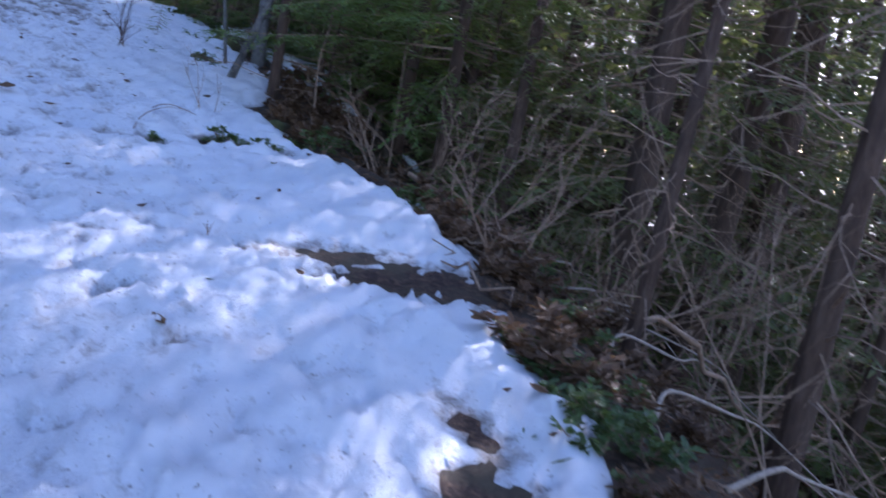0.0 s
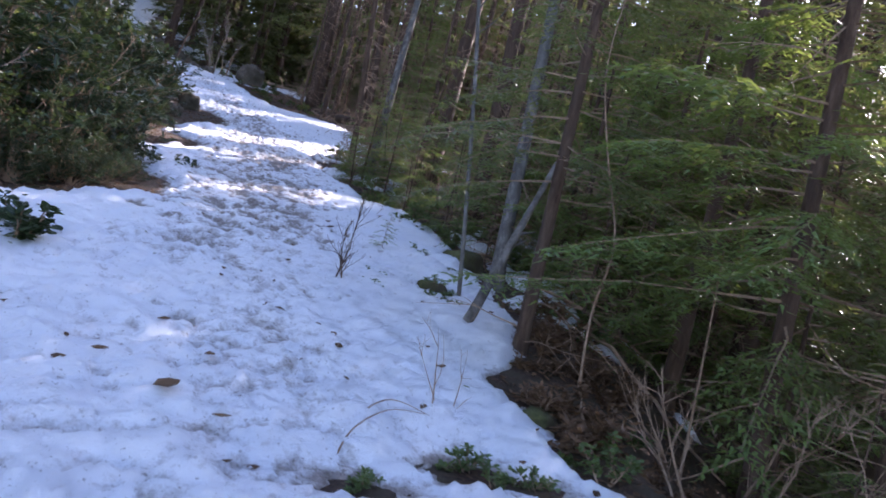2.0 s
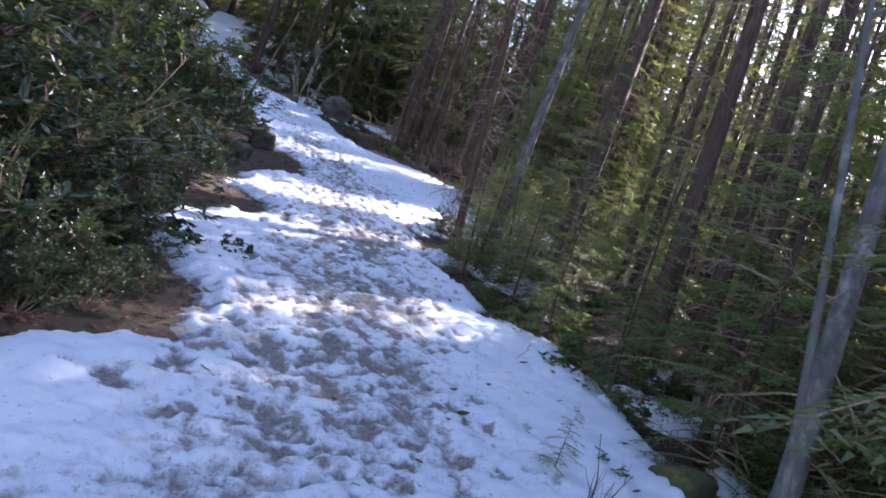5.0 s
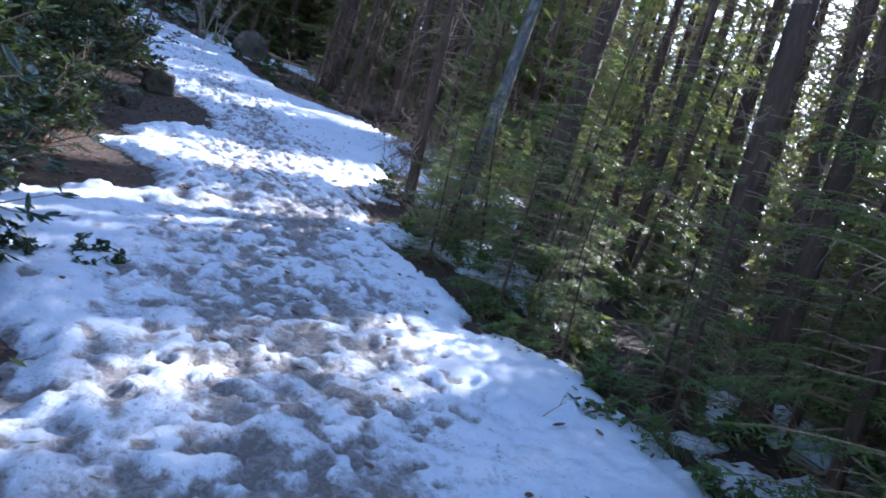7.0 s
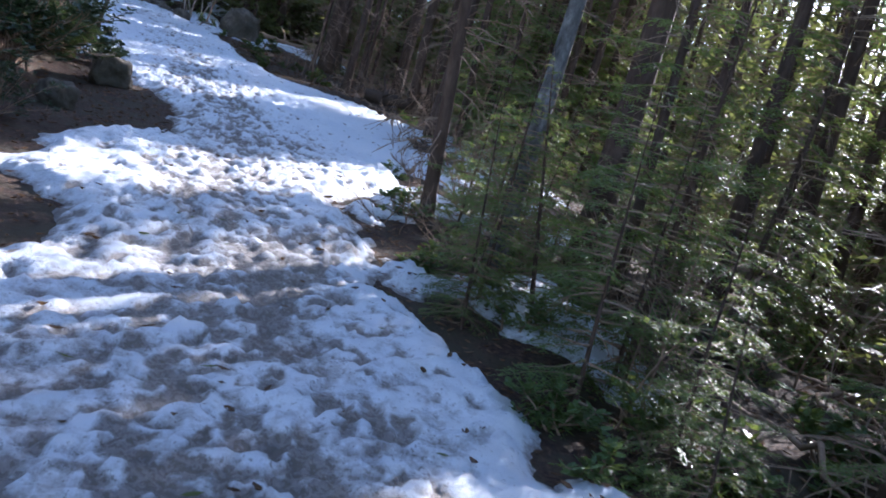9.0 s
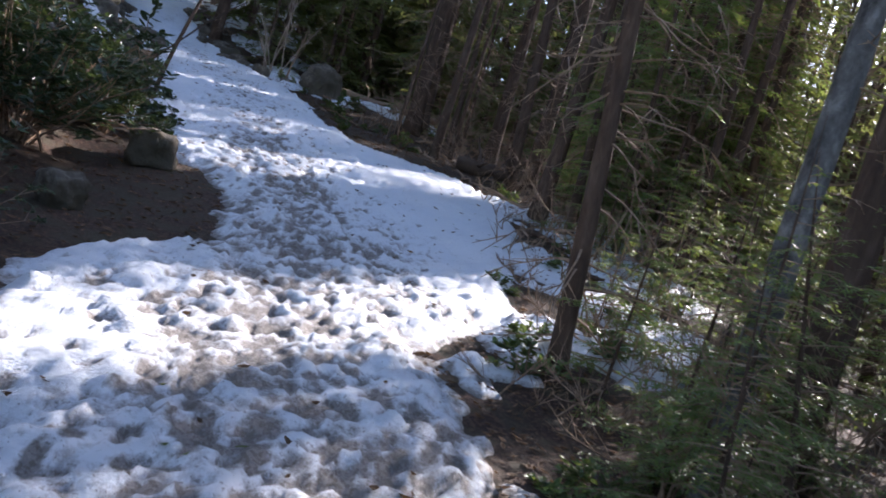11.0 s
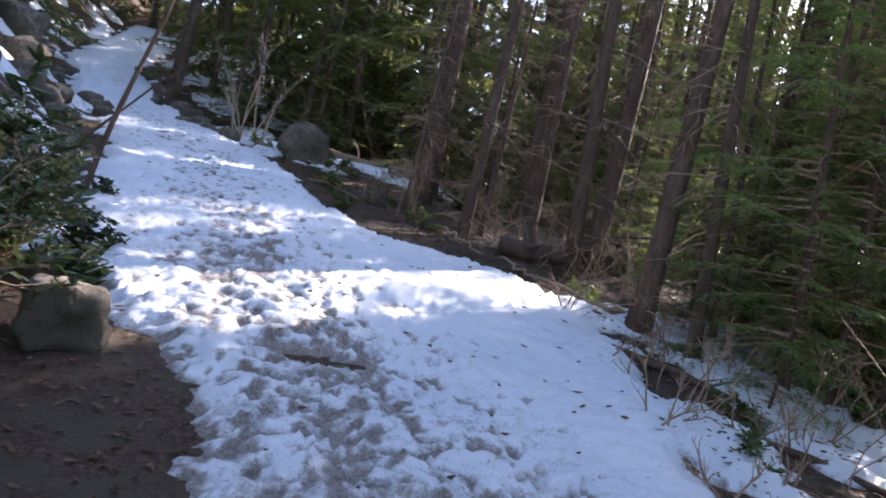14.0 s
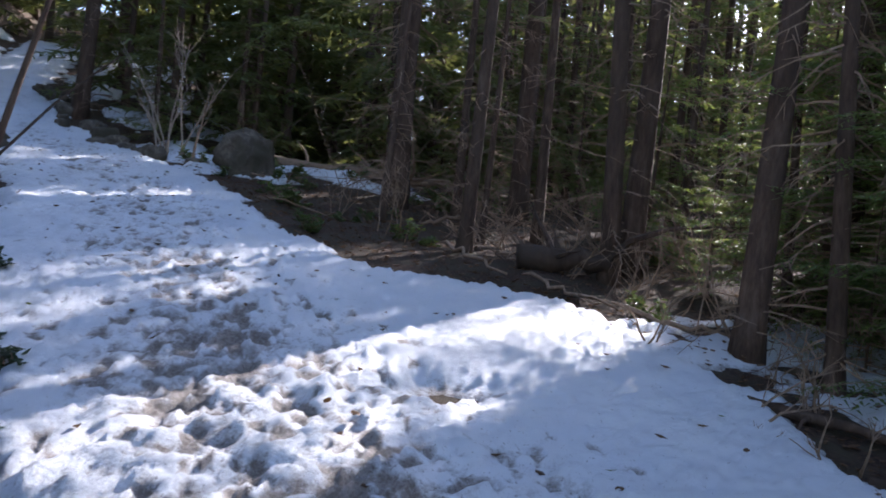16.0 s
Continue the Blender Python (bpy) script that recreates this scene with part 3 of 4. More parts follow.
def tree_at(x, y, meshes, label, width=None, base=None, lean=(0.0, 0.3), name="conifer"):
    size = 1.0 if width is None else width / base
    placed.append((x, y))
    if any(meshes is f for f in FAR + SPIRE):
        distant.append((meshes, pose(x, y, gz(x, y), lean[0], lean[1]) @ pose(0, 0, 0, 0, 0, random.uniform(0, 360)) @ Matrix.Scale(size, 4)))
        return None
    return conifer(meshes, name, label, x, y, size, random.uniform(0, 360), lean)


# trunks that stand out along the path: x, y, width, kind
for x, y, w, k in [(2.62, 26.2, 0.17, 0), (2.45, 29.1, 0.36, 1), (3.68, 22.75, 0.23, 1), (3.98, 22.2, 0.14, 2), (3.75, 25.0, 0.20, 0), (4.1, 25.3, 0.27, 1), (5.5, 24.0, 0.36, 1),
                   (3.84, 27.1, 0.15, 0), (4.07, 28.4, 0.30, 1), (3.0, 26.8, 0.09, 2), (3.16, 28.4, 0.14, 0), (-2.9, 36.8, 0.34, 1), (-5.6, 30.6, 0.3, 1), (-6.2, 33.2, 0.34, 1), (2.05, 28.0, 0.10, 2), (2.44, 17.13, 0.14, 2)]:
    tree_at(x, y, THIN[k], L_THIN, w, (0.17, 0.24, 0.12)[k], (0.0, {17.13: -5.0, 22.75: 2.5, 24.0: 4.0, 25.0: -2.0, 22.2: -1.5}.get(y, random.uniform(-0.5, 1.5))))
for x, y, w, k in [(2.5, 15.3, 0.155, 0), (2.9, 9.3, 0.15, 1)]:
    tree_at(x, y, GREY[k], L_GREY, w, (0.24, 0.2)[k], (0.0, 3.5 if y > 12 else -1.0))
for x, y, w, k in [(3.62, 12.7, 0.23, 1), (3.76, 12.2, 0.19, 0), (3.84, 16.7, 0.30, 1), (4.9, 4.9, 0.31, 0), (5.9, 4.95, 0.32, 3), (4.0, 5.6, 0.14, 2), (7.2, 5.4, 0.36, 1),
                   (-4.4, 17.5, 0.3, 3), (-4.2, 25.5, 0.25, 3), (-4.9, 24.5, 0.3, 3), (-3.2, 13.5, 0.25, 0)]:
    bare = shades(x, y, 0.4, 12) or 12 < y < 13
    tree_at(x, y, THIN[1] if bare else TALL[k], L_THIN if bare else L_TALL, w, 0.24 if bare else (0.30, 0.38, 0.22, 0.32)[k], (0.0, random.uniform(-2.5, 2.5)))

for x, y, w, k in [(2.45, 7.3, 0.115, 0), (4.3, 8.3, 0.17, 0)]:
    tree_at(x, y, BOUGH[k], L_TALL, w, 0.16, (0.0, 0.0))
for x, y, w, k in [(4.7, 16.0, 0.14, 0), (5.4, 14.4, 0.16, 1), (5.1, 17.4, 0.13, 0), (6.2, 17.0, 0.2, 1), (4.9, 13.6, 0.13, 1), (5.0, 21.0, 0.13, 0), (5.5, 21.6, 0.15, 1), (6.4, 23.0, 0.16, 0), (5.4, 10.8, 0.14, 0)]:
    tree_at(x, y, FAN[k], L_THIN, w, 0.16, (random.uniform(-1, 1), random.uniform(-2, 2.5)))

for x, y, w, k in [(4.9, 21.4, 0.12, 0), (5.3, 22.0, 0.13, 1), (4.7, 23.6, 0.10, 0), (3.5, 11.2, 0.10, 1), (3.2, 14.8, 0.09, 0), (5.9, 27.2, 0.13, 1)]:
    tree_at(x, y, HEM[k], "slim hemlock with drooping green sprays and dead twigs", w, 0.13, (0.0, random.uniform(-3, 3)))

tree_at(3.75, 6.3, OVERHANG, "tall hemlock with low boughs of soft dark green sprays", 0.15, 0.16, (0.0, -1.0))

# the forest round about
rng = random.Random(77)


def free(x, y, gap):
    return all((x - a) ** 2 + (y - b) ** 2 > gap * gap for a, b in placed)


def reach_up(x, y):
    """Height over a tree's foot from which its branches would shade the path."""
    v = lane(x, y)
    px, py = 1.5, (v + math.cos(SUN_AZ) * 1.5) / math.sin(SUN_AZ)
    return math.hypot(x - px, y - py) * math.tan(SUN_EL) + gz(px, py) - gz(x, y) - 1.4


def edge_of(y):
    """Where the trees begin on the downhill side."""
    return float(np.interp(y, [-40, 4, 8, 12, 18, 22, 26, 29, 34, 45, 80], [2.1, 2.5, 3.1, 4.2, 4.6, 5.2, 4.2, 3.6, 3.2, -0.5, -2]))


# rows of full crowns added sunward to keep most of the path shaded
for i, v in enumerate((-2.6, -1.3, 0, 1.3, 2.6, 3.9, 5.2, 5.8, 6.4, 7.0, 7.45, 7.95, 9.3, 10.1, 11.7, 13.8, 14.8, 15.8, 17.85, 18.25, 19.8, 20.6, 21.4, 23.1, 24.1)):
    for ahead in ((2.6, 5.2, 7.8, 10.4) if i % 2 else (3.9, 6.5, 9.1)) if v > 2.8 else (4.5, 8.5):
        u = ahead + rng.uniform(-0.5, 0.5) + 0.788 * 4.0 + 0.616 * (v + 2.4) / 0.788
        w = v + rng.gauss(0, 0.08)
        x, y = 0.788 * u - 0.616 * w, 0.616 * u + 0.788 * w
        if x > edge_of(y) + 0.6 and free(x, y, 0.6):
            tree_at(x, y, (FAN[i % 2] if (x < 6.2 and y < 8) or (v < 2.8 and ahead < 5) else TALL[rng.choice((0, 2, 3))]) if v < 6 else NARROW[i % 2], L_THIN if v < 6 and ((x < 6.2 and y < 8) or (v < 2.8 and ahead < 5)) else L_TALL, rng.uniform(0.85, 1.1), 1.0, (rng.gauss(0, 0.7), 0.2 + rng.gauss(0, 1.2)))


def low_enough(x, y, size, height):
    """A young tree's size where it must not shade a lane."""
    if shades(x, y, 0.7, 30):
        return min(size, max(0.3, (reach_up(x, y) + 0.9) / height))
    return size


def grow(x, y, on_right, far):
    k = rng.randrange(3)
    lean = (rng.gauss(0, 1.5), 0.3 + rng.gauss(0, 1.8))
    if on_right and x < 6.2 and y < 7.5:
        tree_at(x, y, FAN[k % 2], L_THIN, rng.uniform(0.5, 1.1), 1.0, lean)
        return True
    if on_right and shades(x, y, 1.6, 60):
        top = reach_up(x, y)
        if shades(x, y, 0.12, 40) and top < 12:
            return False
        if top > 12:
            tree_at(x, y, FAR[k], L_TALL, min(1.2, top / 24) * rng.uniform(0.85, 1.0), 1.0, lean)
        elif top > 1.6:
            near = x < float(np.interp(y, BROW_Y, BROW_X)) + 5
            tree_at(x, y, SKIRT[k] if near else COARSE[k % 2], L_TALL, min(1.5, top / 5.2) * rng.uniform(0.85, 1.0), 1.0, lean)
        else:
            return False
    elif far:
        tree_at(x, y, FAR[k], L_TALL, rng.uniform(0.7, 1.1), 1.0, lean)
    else:
        tree_at(x, y, COARSE[k % 2] if rng.random() < 0.4 else TALL[k], L_TALL, rng.uniform(0.75, 1.15), 1.0, lean)
    return True


count = 0
for _ in range(4000):   # close on the downhill side
    if count >= 175:
        break
    y = rng.uniform(-3, 54)
    x = edge_of(y) + rng.uniform(0.7, 17)
    if 13 < y < 19 and x < 10 and rng.random() < 0.6:
        continue
    if free(x, y, 0.75 + 0.03 * x):
        count += grow(x, y, True, False)
count = 0
for _ in range(6000):   # farther off, uphill and behind
    if count >= 140:
        break
    x, y = rng.uniform(-26, 60), rng.uniform(-14, 85)
    brow, foot = float(np.interp(y, BROW_Y, BROW_X)), float(np.interp(y, LEFT_Y, LEFT_X))
    on_right = x > brow + 12 or (y > 50 and x > brow)
    on_left = x < foot - (3.4 if y < 18 else 5.0) or y > 50
    if not (on_right or on_left) or not free(x, y, 1.5 + 0.02 * abs(x)):
        continue
    if (x - 14) ** 2 / 1500 + (y - 28) ** 2 / 2600 > rng.uniform(0.4, 1.2):
        continue
    count += grow(x, y, on_right, x > 18 or x < -7 or y > 46 or y < -3)
for _ in range(110):   # thicker towards the valley ahead
    x, y = rng.uniform(11, 48), rng.uniform(14, 66)
    if free(x, y, 1.8):
        grow(x, y, True, True)
for _ in range(75):   # closing the view uphill
    x, y = rng.uniform(-15, 26), rng.uniform(41, 70)
    if free(x, y, 1.5) and (y > 49 or abs(x + 5.3) > 2.6) and not 24.4 < lane(x, y) < 26.9:
        tree_at(x, y, FAR[rng.randrange(3)], L_TALL, rng.uniform(0.6, 1.0), 1.0, (rng.gauss(0, 1.5), rng.gauss(0, 1.8)))
# corridor left free of trees so sun reaches the far path
def in_high_lane(x, y):
    return 24.4 < lane(x, y) < 26.9 and x > -1.5


# thick stand where the path bends out of sight
for x, y in [(-2.2, 38.6), (-1.0, 36.4), (0.6, 36.9), (2.1, 35.6), (-2.6, 41.5), (-0.6, 39.5), (1.4, 39.2), (3.4, 37.6), (-3.0, 45.0), (-1.0, 43.2), (1.2, 42.6), (3.6, 41.5), (4.4, 34.5), (-4.0, 49.0), (-6.2, 50.5), (-8.3, 47.5), (5.8, 36.5),
             (-7.6, 42.0), (-6.8, 37.5), (-5.6, 33.5), (-5.4, 29.5), (-6.0, 26.5), (3.2, 33.2)]:
    if not in_high_lane(x, y):
        tree_at(x, y, FAR[rng.randrange(3)], L_TALL, rng.uniform(0.5, 0.75), 1.0, (rng.gauss(0, 1.5), rng.gauss(0, 1.5)))

# deeper rows of tall trees between light lanes, added to block sun and sky
for v0, v1, kind, n in ((-6.5, 2.5, FAR, 16), (2.5, 5.4, FAR, 4), (5.4, 7.2, SPIRE, 3), (14.5, 15.1, SPIRE, 5), (20.4, 20.8, SPIRE, 7), (27.4, 42.0, FAR, 24), (23.8, 24.6, SPIRE, 6)):
    for _ in range(n):
        v, ahead = rng.uniform(v0, v1), rng.uniform(12, 42)
        u = ahead + 0.788 * 4.0 + 0.616 * (v + 2.4) / 0.788
        x, y = 0.788 * u - 0.616 * v, 0.616 * u + 0.788 * v
        tree_at(x, y, rng.choice(kind), L_TALL, rng.uniform(0.85, 1.15), 1.0, (rng.gauss(0, 0.8), rng.gauss(0, 0.8)))
# close screen of crowns added to shade the lower path
for v in (3.6, 4.3, 5.7, 6.2, 6.8, 7.3, 7.8, 9.6, 10.0, 11.65):
    for ahead in (5.8, 7.4, 9.4) if v < 11 else (4.2, 5.8, 7.4, 9.4):
        u = ahead + rng.uniform(-0.5, 0.5) + 0.788 * 4.0 + 0.616 * (v + 2.4) / 0.788
        x, y = 0.788 * u - 0.616 * v, 0.616 * u + 0.788 * v
        if x > edge_of(y) + 0.8 and free(x, y, 0.55):
            tree_at(x, y, NARROW[rng.randrange(2)], L_TALL, rng.uniform(0.9, 1.1), 1.0, (rng.gauss(0, 0.7), rng.gauss(0, 1.0)))
# dark stand that closes the view over the boulder
for _ in range(105):
    x, y = rng.uniform(0.5, 17), rng.uniform(34, 50)
    if free(x, y, 0.9) and not in_high_lane(x, y):
        tree_at(x, y, FAR[rng.randrange(3)], L_TALL, rng.uniform(0.4, 0.7) if y < 38 else rng.uniform(0.85, 1.25), 1.0, (rng.gauss(0, 1.5), rng.gauss(0, 1.5)))
# leafy trees behind the boulder
for x, y, w in [(1.6, 33.6, 0.6), (3.2, 33.4, 0.65), (4.7, 33.1, 0.6), (2.4, 35.0, 0.7), (4.2, 35.2, 0.7), (5.8, 35.0, 0.7), (7.2, 36.0, 0.8), (0.4, 35.2, 0.6), (3.5, 28.9, 0.5), (4.7, 29.8, 0.55), (5.6, 31.0, 0.6), (6.6, 32.0, 0.65), (-1.2, 34.9, 0.5)]:
    if not in_high_lane(x, y):
        tree_at(x, y, COARSE[rng.randrange(2)], L_TALL, w, 1.0, (rng.gauss(0, 1), rng.gauss(0, 1)))

# the far stand, joined
forest = thing("distant_forest", "dense dark green conifer forest farther down the slope", "forest", kind="stuff")
for slot, name in ((0, "far_trunk"), (1, "far_branch"), (2, "far_crown")):
    bm = bmesh.new()
    for meshes, m in distant:
        one = meshes[slot].copy()
        one.transform(m)
        bm.from_mesh(one)
        bpy.data.meshes.remove(one)
    me = bpy.data.meshes.new(name)
    bm.to_mesh(me)
    bm.free()
    me.materials.append((BARK, TWIG, NEEDLE)[slot])
    part(name, me, forest, kind="stuff")

# full hemlocks between two lanes of light
for x, y, s in [(4.3, 21.3, 0.8), (4.9, 22.3, 0.9), (5.6, 22.9, 1.0), (5.2, 23.7, 0.9), (6.3, 23.6, 1.1), (4.55, 22.9, 0.75), (6.8, 24.6, 1.2), (7.6, 25.0, 1.2), (7.2, 23.9, 1.1)]:
    conifer(FULL[rng.randrange(2)], "hemlock", "dense young hemlock with lit green sprays beside the snow", x, y, s, rng.uniform(0, 360), (rng.gauss(0, 2), rng.gauss(0, 2)), group="hemlock thickets")
for x, y, s in [(2.35, 15.0, 0.34), (2.7, 14.9, 0.4), (2.55, 15.75, 0.36), (2.12, 14.5, 0.26), (3.0, 14.15, 0.6), (2.62, 12.65, 0.24), (3.2, 12.4, 0.36), (3.05, 16.3, 0.3), (3.0, 11.9, 0.4), (4.4, 10.2, 1.0), (5.2, 11.6, 1.1), (3.9, 12.0, 0.7), (5.4, 9.6, 1.1), (4.2, 9.2, 0.9)]:
    conifer(THICKET[rng.randrange(2)], "hemlock", "small hemlock with soft layered sprays beside the path", x, y, s, rng.uniform(0, 360), (rng.gauss(0, 3), rng.gauss(0, 3)), group="hemlock thickets")
conifer(SPREADING, "hemlock", "old hemlock with broad boughs hanging toward the path", 2.75, 30.1, 1.0, 40, (0, 0))

# hemlock thickets along the downhill edge
for x, y, s in [(3.3, 10.6, 0.8), (2.75, 13.15, 0.75), (3.3, 14.3, 0.7), (3.6, 16.2, 0.8), (3.9, 18.9, 0.8), (4.7, 20.0, 1.0), (4.4, 17.5, 0.8), (5.2, 18.7, 1.0), (5.0, 15.6, 0.9), (5.9, 20.4, 1.1), (5.4, 22.8, 0.9), (6.5, 21.6, 1.1),
                (4.8, 12.2, 0.9), (4.2, 11.0, 0.9), (6.7, 24.4, 1.1), (7.4, 22.6, 1.2), (6.9, 19.2, 1.1), (3.7, 9.4, 0.9), (4.6, 24.6, 0.7), (6.1, 26.3, 1.0), (7.6, 27.4, 1.2), (5.9, 17.0, 1.0), (6.2, 14.0, 1.0), (4.9, 8.9, 1.0)]:
    conifer(THICKET[rng.randrange(2)], "hemlock", "young hemlock thicket with layered green sprays to the ground", x, y, low_enough(x, y, s, 5.0), rng.uniform(0, 360), (rng.gauss(0, 2), rng.gauss(0, 2)), group="hemlock thickets")

# young hemlocks under the trees
for x, y, s, k in [(2.35, 15.15, 0.75, 1), (3.0, 15.9, 0.7, 1), (3.4, 16.4, 0.6, 0), (3.0, 18.1, 0.5, 1), (2.65, 16.85, 0.6, 0), (2.15, 14.7, 0.5, 1), (1.85, 9.7, 0.25, 1), (2.5, 13.65, 0.65, 0), (2.95, 14.15, 0.7, 0), (4.6, 21.2, 0.9, 2), (4.4, 22.4, 0.8, 1),
                   (5.2, 22.7, 0.9, 2), (3.1, 10.3, 0.75, 1), (4.4, 9.8, 1.0, 2), (3.4, 8.4, 0.8, 0), (4.9, 26.4, 0.9, 2), (6.0, 23.0, 1.1, 2), (4.6, 7.2, 1.0, 2), (3.9, 20.9, 0.7, 0), (5.6, 24.2, 1.0, 2), (4.3, 15.2, 0.9, 2)]:
    conifer(FIRS[k], "young_hemlock", L_FIR, x, y, s, random.uniform(0, 360), category="young conifer", group="young hemlocks", lean=(random.uniform(-4, 4), random.uniform(0, 6)))
for _ in range(55):
    y = rng.uniform(2, 46)
    x = edge_of(y) + rng.uniform(0.4, 8)
    k = rng.randrange(3)
    conifer(FIRS[k], "young_hemlock", L_FIR, x, y, low_enough(x, y, rng.uniform(0.5, 1.1), (2.6, 1.8, 3.6)[k]), rng.uniform(0, 360), category="young conifer", group="young hemlocks")

# evergreen bushes on the uphill side
RHODO = [bush_meshes(50 + i, 0.9, 1.1, 28, 7, 0.095, 0.036, BROAD) for i in range(2)]
HOLLY = [bush_meshes(60 + i, 0.28, 0.3, 7, 5, 0.075, 0.045, BROAD) for i in range(2)]
LOW = [bush_meshes(70 + i, 0.32, 0.28, 6, 4, 0.085, 0.045, SALAL) for i in range(2)]
L_RHODO = "dense dark green evergreen bush with glossy leaves"
for x, y, s in [(-0.75, 10.3, 0.3), (-1.0, 10.0, 0.34), (-1.4, 9.62, 0.34), (-1.8, 9.4, 0.4), (-0.6, 10.9, 0.28), (-1.45, 9.85, 0.45), (-1.15, 10.15, 0.4), (-1.85, 9.6, 0.5), (-2.3, 9.2, 0.55), (-0.85, 10.6, 0.35), (-0.8, 11.2, 0.35), (-1.05, 15.1, 0.55), (-1.2, 14.0, 0.6), (-1.1, 16.9, 0.45), (-1.25, 10.5, 0.6), (-1.75, 9.9, 0.7), (-1.0, 11.3, 0.55), (-2.3, 9.3, 0.8), (-1.4, 11.1, 0.8), (-1.6, 10.6, 1.0), (-1.3, 11.8, 0.9), (-2.4, 11.4, 1.5), (-1.9, 13.2, 1.2), (-1.3, 14.6, 0.8), (-2.6, 9.8, 1.3), (-2.4, 15.3, 1.3), (-1.9, 17.0, 0.9), (-2.6, 18.4, 1.2), (-1.6, 19.3, 1.1),
                (-1.5, 20.9, 0.75), (-2.3, 21.4, 0.9), (-2.4, 19.9, 1.1), (-1.9, 22.6, 0.7), (-3.6, 12.8, 1.8), (-3.4, 16.4, 1.2), (-3.2, 20.2, 1.3), (-2.4, 24.2, 0.6), (-4.2, 9.0, 1.6), (-3.8, 22.6, 0.7), (-1.35, 20.75, 0.55), (-1.9, 20.3, 0.85), (-2.9, 21.0, 0.9), (-1.9, 18.7, 0.9), (-2.2, 17.9, 0.9)]:
    bush(RHODO[rng.randrange(2)], "rhododendron", L_RHODO, x, y, s, rng.uniform(0, 360), group="bushes on the bank")
for x, y, s in [(-0.82, 7.45, 1.15), (-0.98, 7.9, 0.8), (-0.22, 12.4, 0.6), (-0.6, 12.2, 0.8), (-1.0, 21.9, 1.0), (-1.3, 22.6, 0.9), (-0.85, 21.0, 0.9), (-1.0, 13.2, 0.8), (-0.7, 6.3, 0.4), (-1.5, 23.9, 0.8)]:
    bush(HOLLY[rng.randrange(2)], "holly_seedling", "small evergreen shoot with dark glossy leaves in snow", x, y, s, rng.uniform(0, 360), category="shrub", group="evergreen shoots")
for x, y, s in [(1.8, 1.5, 0.3), (2.0, 2.0, 0.3), (2.6, 2.9, 0.6), (2.35, 4.3, 0.5), (2.2, 5.4, 0.6), (1.5, 5.3, 0.42), (1.0, 5.02, 0.3), (1.78, 5.2, 0.36), (1.38, 5.57, 0.2), (1.58, 5.14, 0.3), (0.81, 8.35, 0.2), (0.72, 8.05, 0.13), (0.9, 8.1, 0.12), (1.56, 8.2, 0.4), (1.62, 8.6, 0.3), (2.15, 8.7, 0.45), (2.2, 9.3, 0.35), (2.4, 9.3, 0.4), (1.75, 1.75, 0.5), (1.85, 1.95, 0.55), (1.95, 2.15, 0.45), (2.0, 1.7, 0.6), (2.2, 2.1, 0.6), (1.95, 2.4, 0.4), (2.45, 11.75, 0.8), (2.85, 12.9, 0.9), (2.3, 13.4, 0.8), (2.5, 14.6, 0.8),
                (2.2, 16.9, 0.8), (2.1, 15.6, 0.7), (2.4, 18.9, 0.5), (3.2, 19.9, 0.7), (3.6, 20.8, 0.6), (2.3, 9.9, 0.5), (2.1, 8.1, 0.5), (1.6, 8.6, 0.4), (1.0, 32.6, 0.8)]:
    bush(LOW[rng.randrange(2)], "salal_clump", "low clump of green leaves at the edge of snow", x, y, s, rng.uniform(0, 360), category="shrub", group="low plants at the edge")
for x, y, s in [(2.7, 12.4, 0.9), (2.3, 12.9, 0.7), (3.1, 13.3, 1.0), (2.7, 15.7, 0.9), (3.3, 15.4, 1.0), (3.0, 17.6, 0.9), (2.3, 17.5, 0.7), (3.6, 17.4, 1.0), (3.4, 18.5, 0.9), (2.9, 11.2, 0.7), (3.4, 10.6, 0.9), (3.3, 12.0, 0.8), (4.0, 14.9, 1.0), (3.9, 13.4, 1.1)]:
    bush(LOW[rng.randrange(2)], "salal_clump", "low clump of leaves on the dark forest floor", x, y, s, rng.uniform(0, 360), category="shrub", group="low plants under the trees")
for _ in range(75):
    y = rng.uniform(0, 34)
    x = float(np.interp(y, RIGHT_Y, RIGHT_X)) + rng.uniform(0.35, 5)
    bush(LOW[rng.randrange(2)], "salal_clump", "low clump of leaves on the dark forest floor", x, y, rng.uniform(0.4, 1.1), rng.uniform(0, 360), category="shrub", group="low plants under the trees")

BROWN = [bush_meshes(75 + i, 0.22, 0.16, 7, 5, 0.07, 0.03, DEAD_LEAF) for i in range(2)]
for k in range(40):
    y = rng.uniform(1.4, 9.2)
    x = float(np.interp(y, RIGHT_Y, RIGHT_X)) + abs(rng.gauss(0.1, 0.5))
    bush(BROWN[k % 2], "withered_fern", "withered brown undergrowth at the edge of snow", x, y, rng.uniform(0.5, 1.1), rng.uniform(0, 360), category="undergrowth", group="withered undergrowth")

